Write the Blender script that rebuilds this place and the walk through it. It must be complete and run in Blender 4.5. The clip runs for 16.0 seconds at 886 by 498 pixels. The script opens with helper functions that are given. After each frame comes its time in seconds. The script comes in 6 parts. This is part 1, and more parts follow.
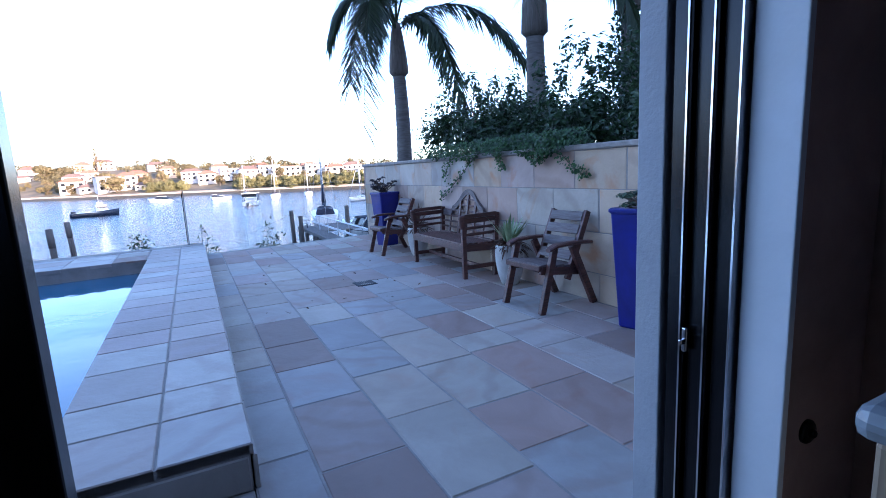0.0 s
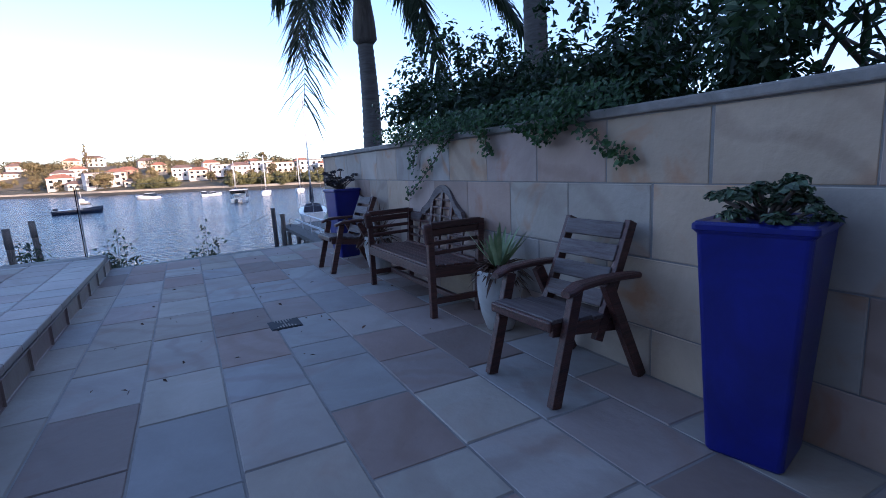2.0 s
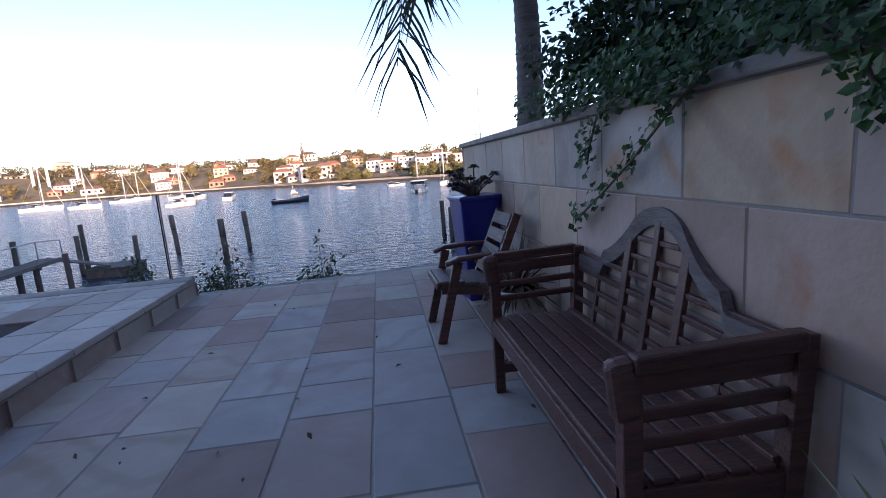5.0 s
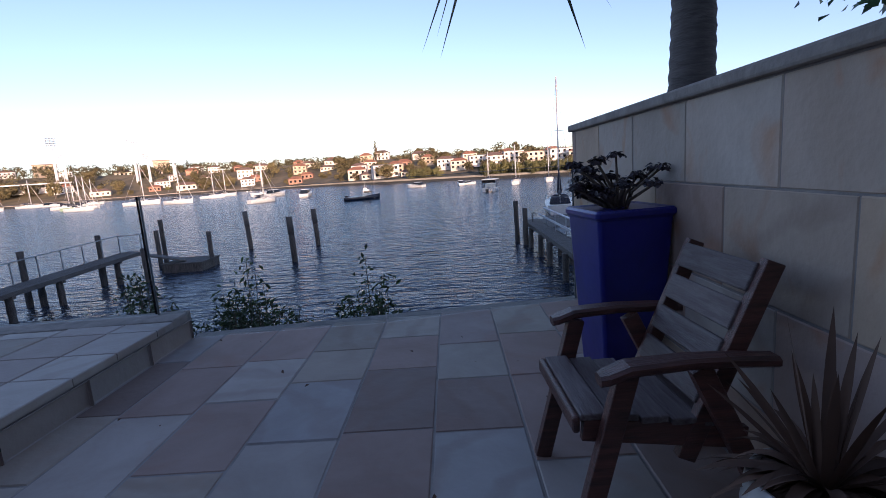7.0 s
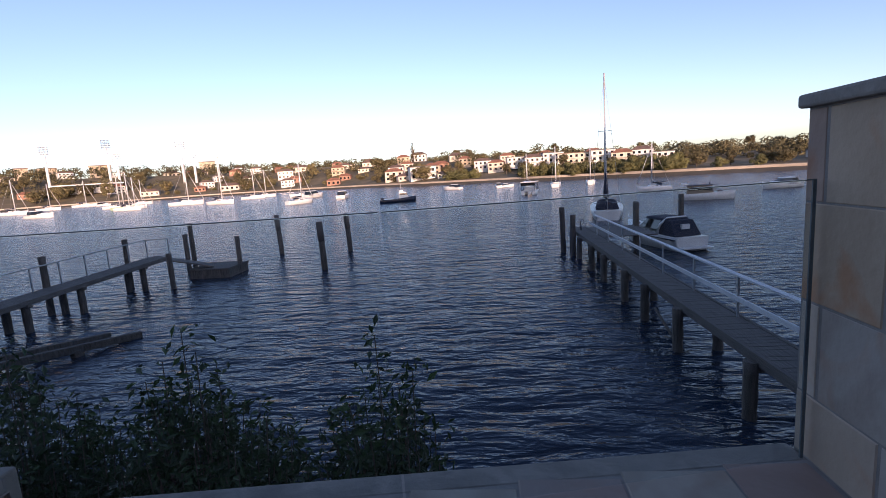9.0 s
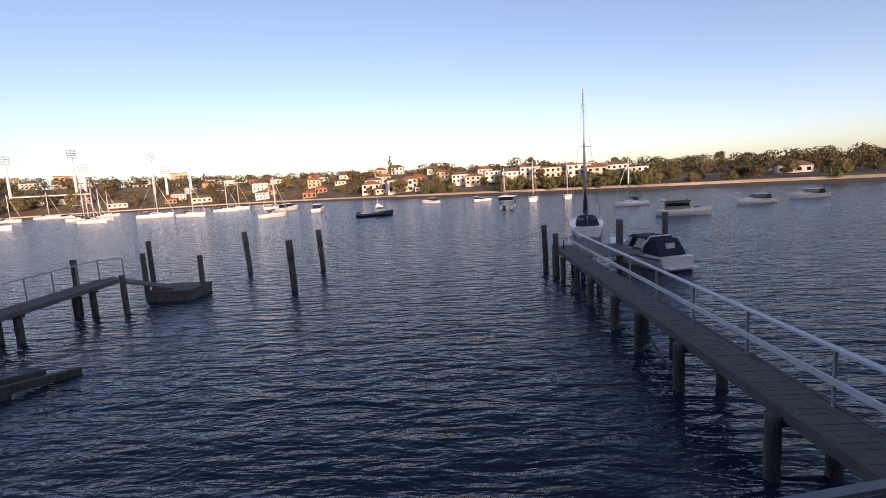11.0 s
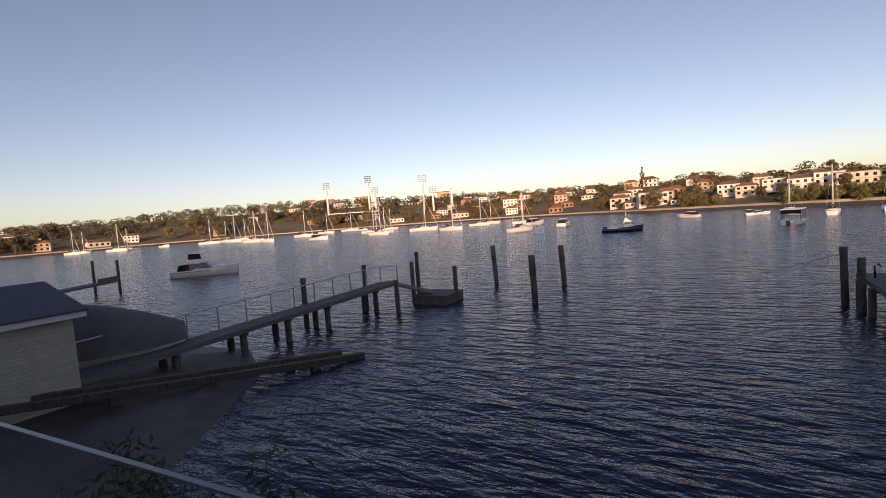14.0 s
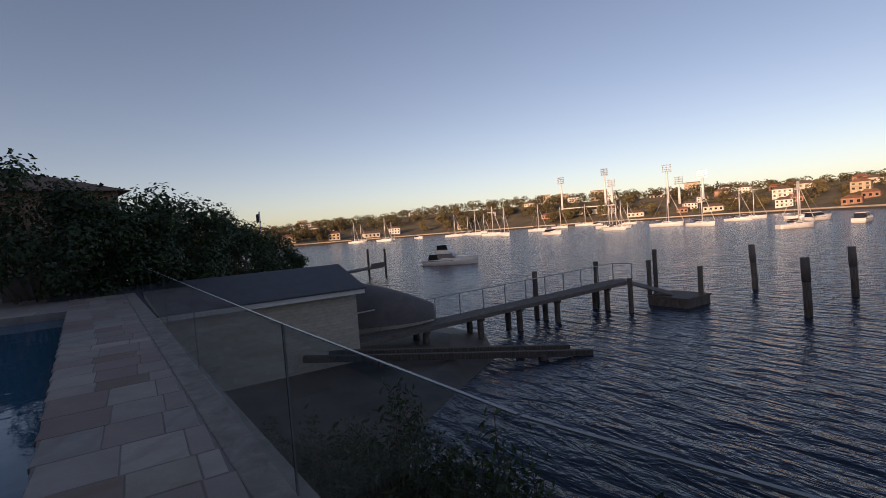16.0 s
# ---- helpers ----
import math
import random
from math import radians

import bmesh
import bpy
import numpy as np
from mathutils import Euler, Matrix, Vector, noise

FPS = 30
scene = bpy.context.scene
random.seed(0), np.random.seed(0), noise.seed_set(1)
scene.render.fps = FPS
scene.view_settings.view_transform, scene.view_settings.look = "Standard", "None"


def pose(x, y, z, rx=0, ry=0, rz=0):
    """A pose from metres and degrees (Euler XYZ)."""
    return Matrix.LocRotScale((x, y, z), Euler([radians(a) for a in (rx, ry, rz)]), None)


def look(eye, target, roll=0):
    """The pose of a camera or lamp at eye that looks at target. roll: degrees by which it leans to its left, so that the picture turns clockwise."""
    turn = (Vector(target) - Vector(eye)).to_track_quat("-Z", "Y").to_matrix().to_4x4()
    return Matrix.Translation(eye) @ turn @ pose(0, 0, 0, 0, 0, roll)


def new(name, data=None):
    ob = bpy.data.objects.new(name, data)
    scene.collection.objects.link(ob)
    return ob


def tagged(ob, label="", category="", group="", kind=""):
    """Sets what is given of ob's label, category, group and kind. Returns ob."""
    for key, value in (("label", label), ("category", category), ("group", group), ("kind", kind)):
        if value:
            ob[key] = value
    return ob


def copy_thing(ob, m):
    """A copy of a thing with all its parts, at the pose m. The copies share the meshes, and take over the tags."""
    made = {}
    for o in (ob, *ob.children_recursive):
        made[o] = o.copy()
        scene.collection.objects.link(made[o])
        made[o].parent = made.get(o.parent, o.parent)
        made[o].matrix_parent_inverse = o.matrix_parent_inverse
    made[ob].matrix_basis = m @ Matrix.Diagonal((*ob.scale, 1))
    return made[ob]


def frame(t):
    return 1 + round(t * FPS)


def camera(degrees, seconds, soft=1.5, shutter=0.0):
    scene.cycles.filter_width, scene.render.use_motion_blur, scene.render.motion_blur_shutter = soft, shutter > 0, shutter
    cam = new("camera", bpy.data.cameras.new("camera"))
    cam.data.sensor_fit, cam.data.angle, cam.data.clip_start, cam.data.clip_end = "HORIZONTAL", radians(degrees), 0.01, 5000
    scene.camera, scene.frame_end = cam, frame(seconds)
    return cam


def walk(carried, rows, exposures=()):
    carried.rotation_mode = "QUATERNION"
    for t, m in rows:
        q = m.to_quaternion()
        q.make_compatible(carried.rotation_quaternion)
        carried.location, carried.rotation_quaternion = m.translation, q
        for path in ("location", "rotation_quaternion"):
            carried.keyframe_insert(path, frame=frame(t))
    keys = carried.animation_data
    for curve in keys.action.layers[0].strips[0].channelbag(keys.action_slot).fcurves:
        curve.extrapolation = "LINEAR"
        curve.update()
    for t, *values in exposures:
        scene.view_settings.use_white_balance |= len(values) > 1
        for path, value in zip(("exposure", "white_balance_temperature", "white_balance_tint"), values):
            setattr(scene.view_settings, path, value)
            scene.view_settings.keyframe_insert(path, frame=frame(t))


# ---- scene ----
cam = camera(84.5, 16.0, soft=0.55)
PATH = [
    (0, (-3.434, -0.607, 1.366), (-2.542, 1.153, 1.041), -2.80),
    (0.5, (-3.094, -0.225, 1.332), (-2.217, 1.544, 1.011), -2.70),
    (1, (-2.832, 0.166, 1.332), (-1.951, 1.932, 1.006), -2.80),
    (1.5, (-2.579, 0.561, 1.264), (-1.680, 2.316, 0.930), -2.80),
    (2, (-2.244, 1.017, 1.258), (-1.338, 2.767, 0.918), -2.80),
    (2.5, (-1.913, 1.422, 1.268), (-1.010, 3.171, 0.913), -3.00),
    (3, (-1.613, 1.793, 1.245), (-0.760, 3.569, 0.898), -3.00),
    (3.5, (-1.383, 2.127, 1.254), (-0.594, 3.932, 0.908), -3.20),
    (4, (-1.225, 2.541, 1.253), (-0.540, 4.387, 0.903), -3.50),
    (4.5, (-1.176, 2.928, 1.252), (-0.658, 4.828, 0.905), -3.50),
    (5, (-1.104, 3.464, 1.296), (-0.870, 5.421, 0.954), -4.30),
    (5.2, (-1.105, 3.667, 1.283), (-0.935, 5.631, 0.947), -4.30),
    (7.5, (-1.095, 6.031, 1.251), (-1.170, 8.003, 0.926), -4.10),
    (8, (-1.165, 6.651, 1.277), (-1.282, 8.622, 0.957), -4.10),
    (8.5, (-1.220, 7.211, 1.304), (-1.379, 9.179, 0.981), -4.10),
    (9, (-1.316, 7.683, 1.323), (-1.505, 9.650, 1.013), -3.90),
    (9.5, (-1.444, 8.142, 1.359), (-1.606, 10.114, 1.067), -3.90),
    (12, (-1.410, 9.256, 1.568), (-1.494, 11.240, 1.329), -3.36),
    (12.5, (-1.344, 9.234, 1.548), (-1.610, 11.204, 1.336), -3.48),
    (13, (-1.329, 9.155, 1.552), (-1.873, 11.071, 1.367), -3.84),
    (13.5, (-1.291, 9.065, 1.595), (-2.072, 10.899, 1.433), -4.13),
    (14, (-1.186, 8.932, 1.614), (-2.210, 10.645, 1.476), -4.40),
    (14.5, (-1.118, 8.870, 1.611), (-2.338, 10.451, 1.491), -4.38),
    (15, (-1.001, 8.818, 1.635), (-2.409, 10.235, 1.531), -4.56),
    (15.5, (-0.871, 8.739, 1.649), (-2.433, 9.984, 1.556), -4.52),
    (16, (-0.803, 8.652, 1.663), (-2.493, 9.719, 1.575), -4.34),
]
walk(cam, [(t, look(eye, target, roll)) for t, eye, target, roll in PATH],
     exposures=[(0, 2.75, 5200, 24), (0.5, 2.35, 5200, 24), (1.5, 1.75, 5250, 25), (2.5, 1.7, 5500, 27), (4, 1.7, 5850, 29), (5, 1.6, 5950, 29), (7.5, 0.95, 5950, 28), (9, 0.85, 6000, 28), (12, 0.55, 6800, 28), (16, 0.2, 7250, 28)])

# ---- light ----
SUN_EL, SUN_AZ = 8.0, radians(160)          # azimuth clockwise from +y
world = bpy.data.worlds.new("world")
scene.world = world
world.use_nodes = True
wn = world.node_tree.nodes
sky = wn.new("ShaderNodeTexSky")
sky.sky_type, sky.sun_disc = "NISHITA", False
sky.sun_elevation, sky.sun_rotation = radians(SUN_EL), SUN_AZ
sky.air_density, sky.dust_density, sky.ozone_density = 0.65, 0.9, 0.6
world.node_tree.links.new(sky.outputs[0], wn["Background"].inputs[0])
wn["Background"].inputs[1].default_value = 0.15
sun = new("sun", bpy.data.lights.new("sun", "SUN"))
sun.data.energy, sun.data.angle, sun.data.color = 3.8, radians(0.5), (1.0, 0.70, 0.44)
to_sun = Vector((math.sin(SUN_AZ) * math.cos(radians(SUN_EL)), math.cos(SUN_AZ) * math.cos(radians(SUN_EL)), math.sin(radians(SUN_EL))))
sun.rotation_euler = to_sun.to_track_quat("Z", "Y").to_euler()


# ---- materials ----
def mat(name, col, rough=0.6, metal=0.0, col2=None, scale=4.0, bump=0.0, bscale=40.0, rand=0.0, streak=None, spec=0.5, island=False, transl=0.0, stain=None):
    """Two-scale noise between two colours, with bump; rand: change of brightness from object to object."""
    m = bpy.data.materials.new(name)
    m.use_nodes = True
    n, l = m.node_tree.nodes, m.node_tree.links
    b = n["Principled BSDF"]
    b.inputs["Roughness"].default_value, b.inputs["Metallic"].default_value = rough, metal
    b.inputs["Specular IOR Level"].default_value = spec
    tc = n.new("ShaderNodeTexCoord")
    mp = n.new("ShaderNodeMapping")
    l.new(tc.outputs["Object"], mp.inputs[0])
    info = n.new("ShaderNodeObjectInfo")
    if rand or island:
        off = n.new("ShaderNodeCombineXYZ")
        mul = n.new("ShaderNodeMath"); mul.operation = "MULTIPLY"; mul.inputs[1].default_value = 37.0
        l.new(info.outputs["Random"], mul.inputs[0])
        for i in range(3): l.new(mul.outputs[0], off.inputs[i])
        l.new(off.outputs[0], mp.inputs["Location"])
    if streak: mp.inputs["Scale"].default_value = streak
    nz = n.new("ShaderNodeTexNoise"); nz.inputs["Scale"].default_value, nz.inputs["Detail"].default_value = scale, 6.0
    nz.inputs["Roughness"].default_value, nz.inputs["Distortion"].default_value = 0.62, 0.6
    l.new(mp.outputs[0], nz.inputs[0])
    ramp = n.new("ShaderNodeValToRGB")
    c2 = col2 or tuple(c * 0.7 for c in col)
    ramp.color_ramp.elements[0].position, ramp.color_ramp.elements[1].position = 0.32, 0.68
    ramp.color_ramp.elements[0].color, ramp.color_ramp.elements[1].color = (*c2, 1), (*col, 1)
    l.new(nz.outputs[0], ramp.inputs[0])
    out = ramp.outputs[0]
    if stain:
        sn = n.new("ShaderNodeTexNoise"); sn.inputs["Scale"].default_value, sn.inputs["Detail"].default_value, sn.inputs["Distortion"].default_value = stain[1], 3.0, 1.5
        l.new(mp.outputs[0], sn.inputs[0])
        sr = n.new("ShaderNodeValToRGB"); sr.color_ramp.elements[0].position, sr.color_ramp.elements[1].position = 0.56, 0.72
        sr.color_ramp.elements[1].color = (stain[2],) * 3 + (1,)
        sr.color_ramp.elements[0].color = (0, 0, 0, 1)
        l.new(sn.outputs[0], sr.inputs[0])
        mx = n.new("ShaderNodeMix"); mx.data_type = "RGBA"; mx.inputs[7].default_value = (*stain[0], 1)
        l.new(sr.outputs[0], mx.inputs[0]); l.new(out, mx.inputs[6]); out = mx.outputs[2]
    if rand or island:
        src = info.outputs["Random"]
        if island: src = n.new("ShaderNodeNewGeometry").outputs["Random Per Island"]
        hs = n.new("ShaderNodeHueSaturation")
        mr = n.new("ShaderNodeMapRange"); mr.inputs[3].default_value, mr.inputs[4].default_value = 1 - rand, 1 + rand
        l.new(src, mr.inputs[0]); l.new(mr.outputs[0], hs.inputs["Value"]); l.new(out, hs.inputs["Color"])
        out = hs.outputs[0]
    l.new(out, b.inputs["Base Color"])
    if bump:
        bn = n.new("ShaderNodeTexNoise"); bn.inputs["Scale"].default_value, bn.inputs["Detail"].default_value = bscale, 5.0
        l.new(mp.outputs[0], bn.inputs[0])
        bp = n.new("ShaderNodeBump"); bp.inputs["Strength"].default_value, bp.inputs["Distance"].default_value = bump, 0.01
        l.new(bn.outputs[0], bp.inputs["Height"]); l.new(bp.outputs[0], b.inputs["Normal"])
    if transl:
        tr = n.new("ShaderNodeBsdfTranslucent"); l.new(out, tr.inputs[0])
        ms = n.new("ShaderNodeMixShader"); ms.inputs[0].default_value = transl
        l.new(b.outputs[0], ms.inputs[1]); l.new(tr.outputs[0], ms.inputs[2])
        l.new(ms.outputs[0], n["Material Output"].inputs[0])
    return m


def stone_mat(name, cols, rough=0.75, bump=0.35, stain=None):
    """Sandstone: each piece takes its colour from a few tones, with wavy sediment bands and grain."""
    m = mat(name, (0.5, 0.5, 0.5), rough, bump=bump, bscale=22, rand=0.16, scale=2.2, col2=(0.36, 0.34, 0.32), stain=stain)
    n, l = m.node_tree.nodes, m.node_tree.links
    b = n["Principled BSDF"]
    info = [x for x in n if x.bl_idname == "ShaderNodeObjectInfo"][0]
    old = b.inputs["Base Color"].links[0].from_socket
    rp = n.new("ShaderNodeValToRGB"); rp.color_ramp.interpolation = "CONSTANT"
    e = rp.color_ramp.elements
    for i, c in enumerate(cols):
        q = e[i] if i < 2 else e.new(i / len(cols))
        q.position, q.color = i / len(cols), (*c, 1)
    fr = n.new("ShaderNodeMath"); fr.operation = "FRACT"
    mu = n.new("ShaderNodeMath"); mu.operation = "MULTIPLY"; mu.inputs[1].default_value = 13.7
    l.new(info.outputs["Random"], mu.inputs[0]); l.new(mu.outputs[0], fr.inputs[0]); l.new(fr.outputs[0], rp.inputs[0])
    mx = n.new("ShaderNodeMix"); mx.data_type, mx.blend_type = "RGBA", "MULTIPLY"; mx.inputs[0].default_value = 1.0
    l.new(rp.outputs[0], mx.inputs[6])
    br = n.new("ShaderNodeMix"); br.data_type = "RGBA"; br.inputs[0].default_value = 0.7
    br.inputs[6].default_value = (1, 1, 1, 1)
    gain = n.new("ShaderNodeMix"); gain.data_type, gain.blend_type = "RGBA", "MULTIPLY"; gain.inputs[0].default_value = 1; gain.inputs[7].default_value = (2.1, 2.1, 2.1, 1)
    l.new(old, gain.inputs[6]); l.new(gain.outputs[2], br.inputs[7]); l.new(br.outputs[2], mx.inputs[7])
    # sediment bands on some of the pieces
    mp = [x for x in n if x.bl_idname == "ShaderNodeMapping"][0]
    rot = n.new("ShaderNodeVectorRotate"); rot.rotation_type = "Z_AXIS"
    am = n.new("ShaderNodeMath"); am.operation = "MULTIPLY"; am.inputs[1].default_value = 41.0
    l.new(info.outputs["Random"], am.inputs[0]); l.new(am.outputs[0], rot.inputs["Angle"]); l.new(mp.outputs[0], rot.inputs["Vector"])
    wv = n.new("ShaderNodeTexWave"); wv.inputs["Scale"].default_value, wv.inputs["Distortion"].default_value, wv.inputs["Detail"].default_value, wv.inputs["Detail Scale"].default_value = 1.1, 7.0, 4.0, 1.4
    l.new(rot.outputs[0], wv.inputs[0])
    wr = n.new("ShaderNodeValToRGB"); wr.color_ramp.elements[0].position, wr.color_ramp.elements[1].position = 0.62, 0.98
    l.new(wv.outputs[0], wr.inputs[0])
    gate = n.new("ShaderNodeMath"); gate.operation = "GREATER_THAN"; gate.inputs[1].default_value = 0.68
    f2 = n.new("ShaderNodeMath"); f2.operation = "FRACT"; m2 = n.new("ShaderNodeMath"); m2.operation = "MULTIPLY"; m2.inputs[1].default_value = 29.3
    l.new(info.outputs["Random"], m2.inputs[0]); l.new(m2.outputs[0], f2.inputs[0]); l.new(f2.outputs[0], gate.inputs[0])
    am2 = n.new("ShaderNodeMath"); am2.operation = "MULTIPLY"; l.new(wr.outputs[0], am2.inputs[0]); l.new(gate.outputs[0], am2.inputs[1])
    am3 = n.new("ShaderNodeMath"); am3.operation = "MULTIPLY"; am3.inputs[1].default_value = 0.22; l.new(am2.outputs[0], am3.inputs[0])
    bx = n.new("ShaderNodeMix"); bx.data_type = "RGBA"; bx.inputs[7].default_value = (0.20, 0.11, 0.07, 1)
    l.new(am3.outputs[0], bx.inputs[0]); l.new(mx.outputs[2], bx.inputs[6]); l.new(bx.outputs[2], b.inputs["Base Color"])
    return m


M_PAVE = stone_mat("paving_sandstone", [(0.40, 0.35, 0.31), (0.34, 0.32, 0.31), (0.35, 0.25, 0.21), (0.43, 0.38, 0.32), (0.27, 0.20, 0.17), (0.37, 0.35, 0.33), (0.36, 0.29, 0.26), (0.39, 0.33, 0.27)], 0.72, 0.35, ((0.40, 0.28, 0.22), 1.6, 0.6))
M_COPE = stone_mat("coping_sandstone", [(0.36, 0.31, 0.28), (0.32, 0.25, 0.22), (0.39, 0.35, 0.31), (0.28, 0.20, 0.18), (0.35, 0.32, 0.30), (0.34, 0.28, 0.25)], 0.55)
M_WALL = stone_mat("wall_sandstone", [(0.52, 0.42, 0.33), (0.53, 0.46, 0.38), (0.46, 0.33, 0.26), (0.55, 0.42, 0.30), (0.47, 0.42, 0.37), (0.50, 0.38, 0.32)], 0.78, 0.45, ((0.42, 0.22, 0.10), 1.9, 0.85))
M_GROUT = mat("pale_grout", (0.33, 0.30, 0.275), 0.9, bump=0.3, bscale=90)
M_BED = mat("dark_joint", (0.20, 0.18, 0.16), 0.9, bump=0.3, bscale=60)
M_CAP = mat("wall_cap", (0.36, 0.32, 0.28), 0.8, scale=5, bump=0.4, col2=(0.2, 0.18, 0.16))
M_TEAK = mat("weathered_hardwood", (0.15, 0.058, 0.043), 0.42, scale=7, streak=(0.6, 6, 6), bump=0.35, bscale=30, col2=(0.05, 0.026, 0.022), rand=0.15)
M_GREYTEAK = mat("silvered_hardwood", (0.17, 0.14, 0.132), 0.6, scale=8, streak=(6, 0.6, 6), bump=0.4, bscale=35, col2=(0.085, 0.055, 0.05), rand=0.2)
M_BLUE = mat("cobalt_glaze", (0.015, 0.018, 0.24), 0.28, scale=2.5, col2=(0.009, 0.010, 0.13), bump=0.12, bscale=9, spec=0.6)
M_WHITEPOT = mat("chalky_white_glaze", (0.66, 0.64, 0.60), 0.7, scale=3, col2=(0.42, 0.39, 0.35), bump=0.3, bscale=14)
M_SOIL = mat("soil", (0.05, 0.035, 0.025), 0.95, bump=0.8, bscale=30)
M_LEAF = mat("dark_leaf", (0.045, 0.085, 0.03), 0.45, scale=1.5, col2=(0.02, 0.045, 0.018), island=True, rand=0.5, transl=0.25)
M_IVY = mat("ivy_leaf", (0.06, 0.13, 0.038), 0.45, scale=1.5, col2=(0.03, 0.075, 0.024), island=True, rand=0.4, transl=0.3)
M_JADE = mat("succulent_leaf", (0.085, 0.13, 0.06), 0.4, scale=3, col2=(0.05, 0.08, 0.04), island=True, rand=0.4)
M_PURPLE = mat("dark_succulent", (0.05, 0.03, 0.035), 0.45, scale=3, col2=(0.025, 0.018, 0.02), island=True, rand=0.4)
M_AGAVE = mat("pale_agave_leaf", (0.34, 0.40, 0.21), 0.45, scale=9, col2=(0.15, 0.24, 0.10), island=True, rand=0.3)
M_DRY = mat("dry_leaf", (0.13, 0.07, 0.045), 0.8, scale=5, island=True, rand=0.4)
M_SHRUB = mat("shrub_leaf", (0.06, 0.10, 0.035), 0.5, scale=1.5, col2=(0.03, 0.055, 0.02), island=True, rand=0.5, transl=0.25)
M_BARK = mat("bark", (0.16, 0.12, 0.09), 0.9, scale=6, bump=0.6, bscale=18)
M_PALMT = mat("palm_trunk", (0.22, 0.20, 0.18), 0.85, scale=5, streak=(1, 1, 5), bump=0.7, bscale=14, col2=(0.12, 0.105, 0.095))
M_SHAFT = mat("palm_crownshaft", (0.20, 0.17, 0.14), 0.7, scale=4, streak=(5, 5, 0.7), bump=0.5, bscale=14, col2=(0.10, 0.08, 0.065))
M_FROND = mat("palm_frond", (0.05, 0.075, 0.035), 0.5, scale=2, island=True, rand=0.4, transl=0.2)
M_FRAME = mat("black_aluminium", (0.012, 0.012, 0.014), 0.25, 0.6, scale=6)
M_PAINT = mat("white_paint", (0.72, 0.73, 0.75), 0.55, scale=3, col2=(0.64, 0.65, 0.66), bump=0.1)
M_GREYP = mat("grey_render", (0.38, 0.38, 0.39), 0.75, scale=4, col2=(0.32, 0.32, 0.33), bump=0.25, bscale=70)
M_INWALL = mat("interior_plaster", (0.50, 0.34, 0.28), 0.8, scale=2, bump=0.1)
M_CHROME = mat("chrome", (0.7, 0.7, 0.72), 0.15, 1.0)
M_TIMBERJ = mat("weathered_decking", (0.17, 0.155, 0.145), 0.85, scale=5, streak=(4, 0.5, 4), bump=0.5, bscale=25, col2=(0.09, 0.08, 0.075), rand=0.15)
M_PILE = mat("old_timber_pile", (0.15, 0.13, 0.115), 0.9, scale=4, streak=(4, 4, 0.6), bump=0.7, bscale=16, col2=(0.05, 0.045, 0.04), rand=0.2)
M_RAIL = mat("galvanised_rail", (0.52, 0.54, 0.56), 0.45, 0.5, scale=6)
M_HULL = mat("white_gelcoat", (0.74, 0.74, 0.73), 0.3, scale=0.8, col2=(0.62, 0.61, 0.59))
M_HULLB = mat("navy_hull", (0.010, 0.018, 0.045), 0.35, scale=0.8)
M_HULLG = mat("pale_green_hull", (0.40, 0.52, 0.34), 0.4, scale=0.8)
M_WIN = mat("dark_glazing", (0.015, 0.018, 0.022), 0.1, scale=1, spec=0.8)
M_CANVAS = mat("navy_canvas", (0.022, 0.027, 0.05), 0.85, scale=3, bump=0.2)
M_COVER = mat("grey_boat_cover", (0.14, 0.13, 0.135), 0.85, scale=2, bump=0.4, bscale=6, col2=(0.10, 0.095, 0.10))
M_ALU = mat("aluminium_spar", (0.72, 0.71, 0.69), 0.4, 0.3)
M_SAND = mat("wet_mud_sand", (0.09, 0.075, 0.062), 0.65, scale=0.7, col2=(0.035, 0.03, 0.026), bump=0.5, bscale=5)
M_BANK = mat("far_bank_grass", (0.20, 0.155, 0.085), 0.9, scale=0.08, col2=(0.08, 0.07, 0.04), bump=0.4, bscale=0.5)
M_SEAWALL = mat("sandstone_seawall", (0.50, 0.42, 0.32), 0.85, scale=0.15, col2=(0.34, 0.28, 0.22))
M_WEED = mat("tidal_mud", (0.10, 0.085, 0.06), 0.9, scale=0.2)
M_TREE = mat("far_tree_leaf", (0.17, 0.135, 0.06), 0.7, scale=0.4, col2=(0.075, 0.068, 0.03), rand=0.45, transl=0.15)
M_MANG = mat("mangrove_leaf", (0.17, 0.16, 0.055), 0.7, scale=0.4, col2=(0.10, 0.10, 0.04), rand=0.25, transl=0.15)
M_SIDING = mat("cream_weatherboard", (0.52, 0.48, 0.42), 0.6, scale=3, bump=0.1, rand=0.05)
M_ROOFB = mat("blue_grey_roof", (0.075, 0.08, 0.10), 0.6, scale=2)
HOUSES_M = [mat("render_cream", (0.68, 0.60, 0.50), 0.8, scale=0.3), mat("render_white", (0.76, 0.73, 0.69), 0.8, scale=0.3), mat("brick_red", (0.36, 0.20, 0.14), 0.85, scale=0.5), mat("render_tan", (0.52, 0.42, 0.31), 0.8, scale=0.3)]
ROOFS_M = [mat("terracotta_tiles", (0.34, 0.15, 0.09), 0.8, scale=0.6, bump=0.3, bscale=3), mat("brown_tiles", (0.20, 0.13, 0.10), 0.8, scale=0.6), mat("slate_tiles", (0.13, 0.13, 0.14), 0.7, scale=0.6)]


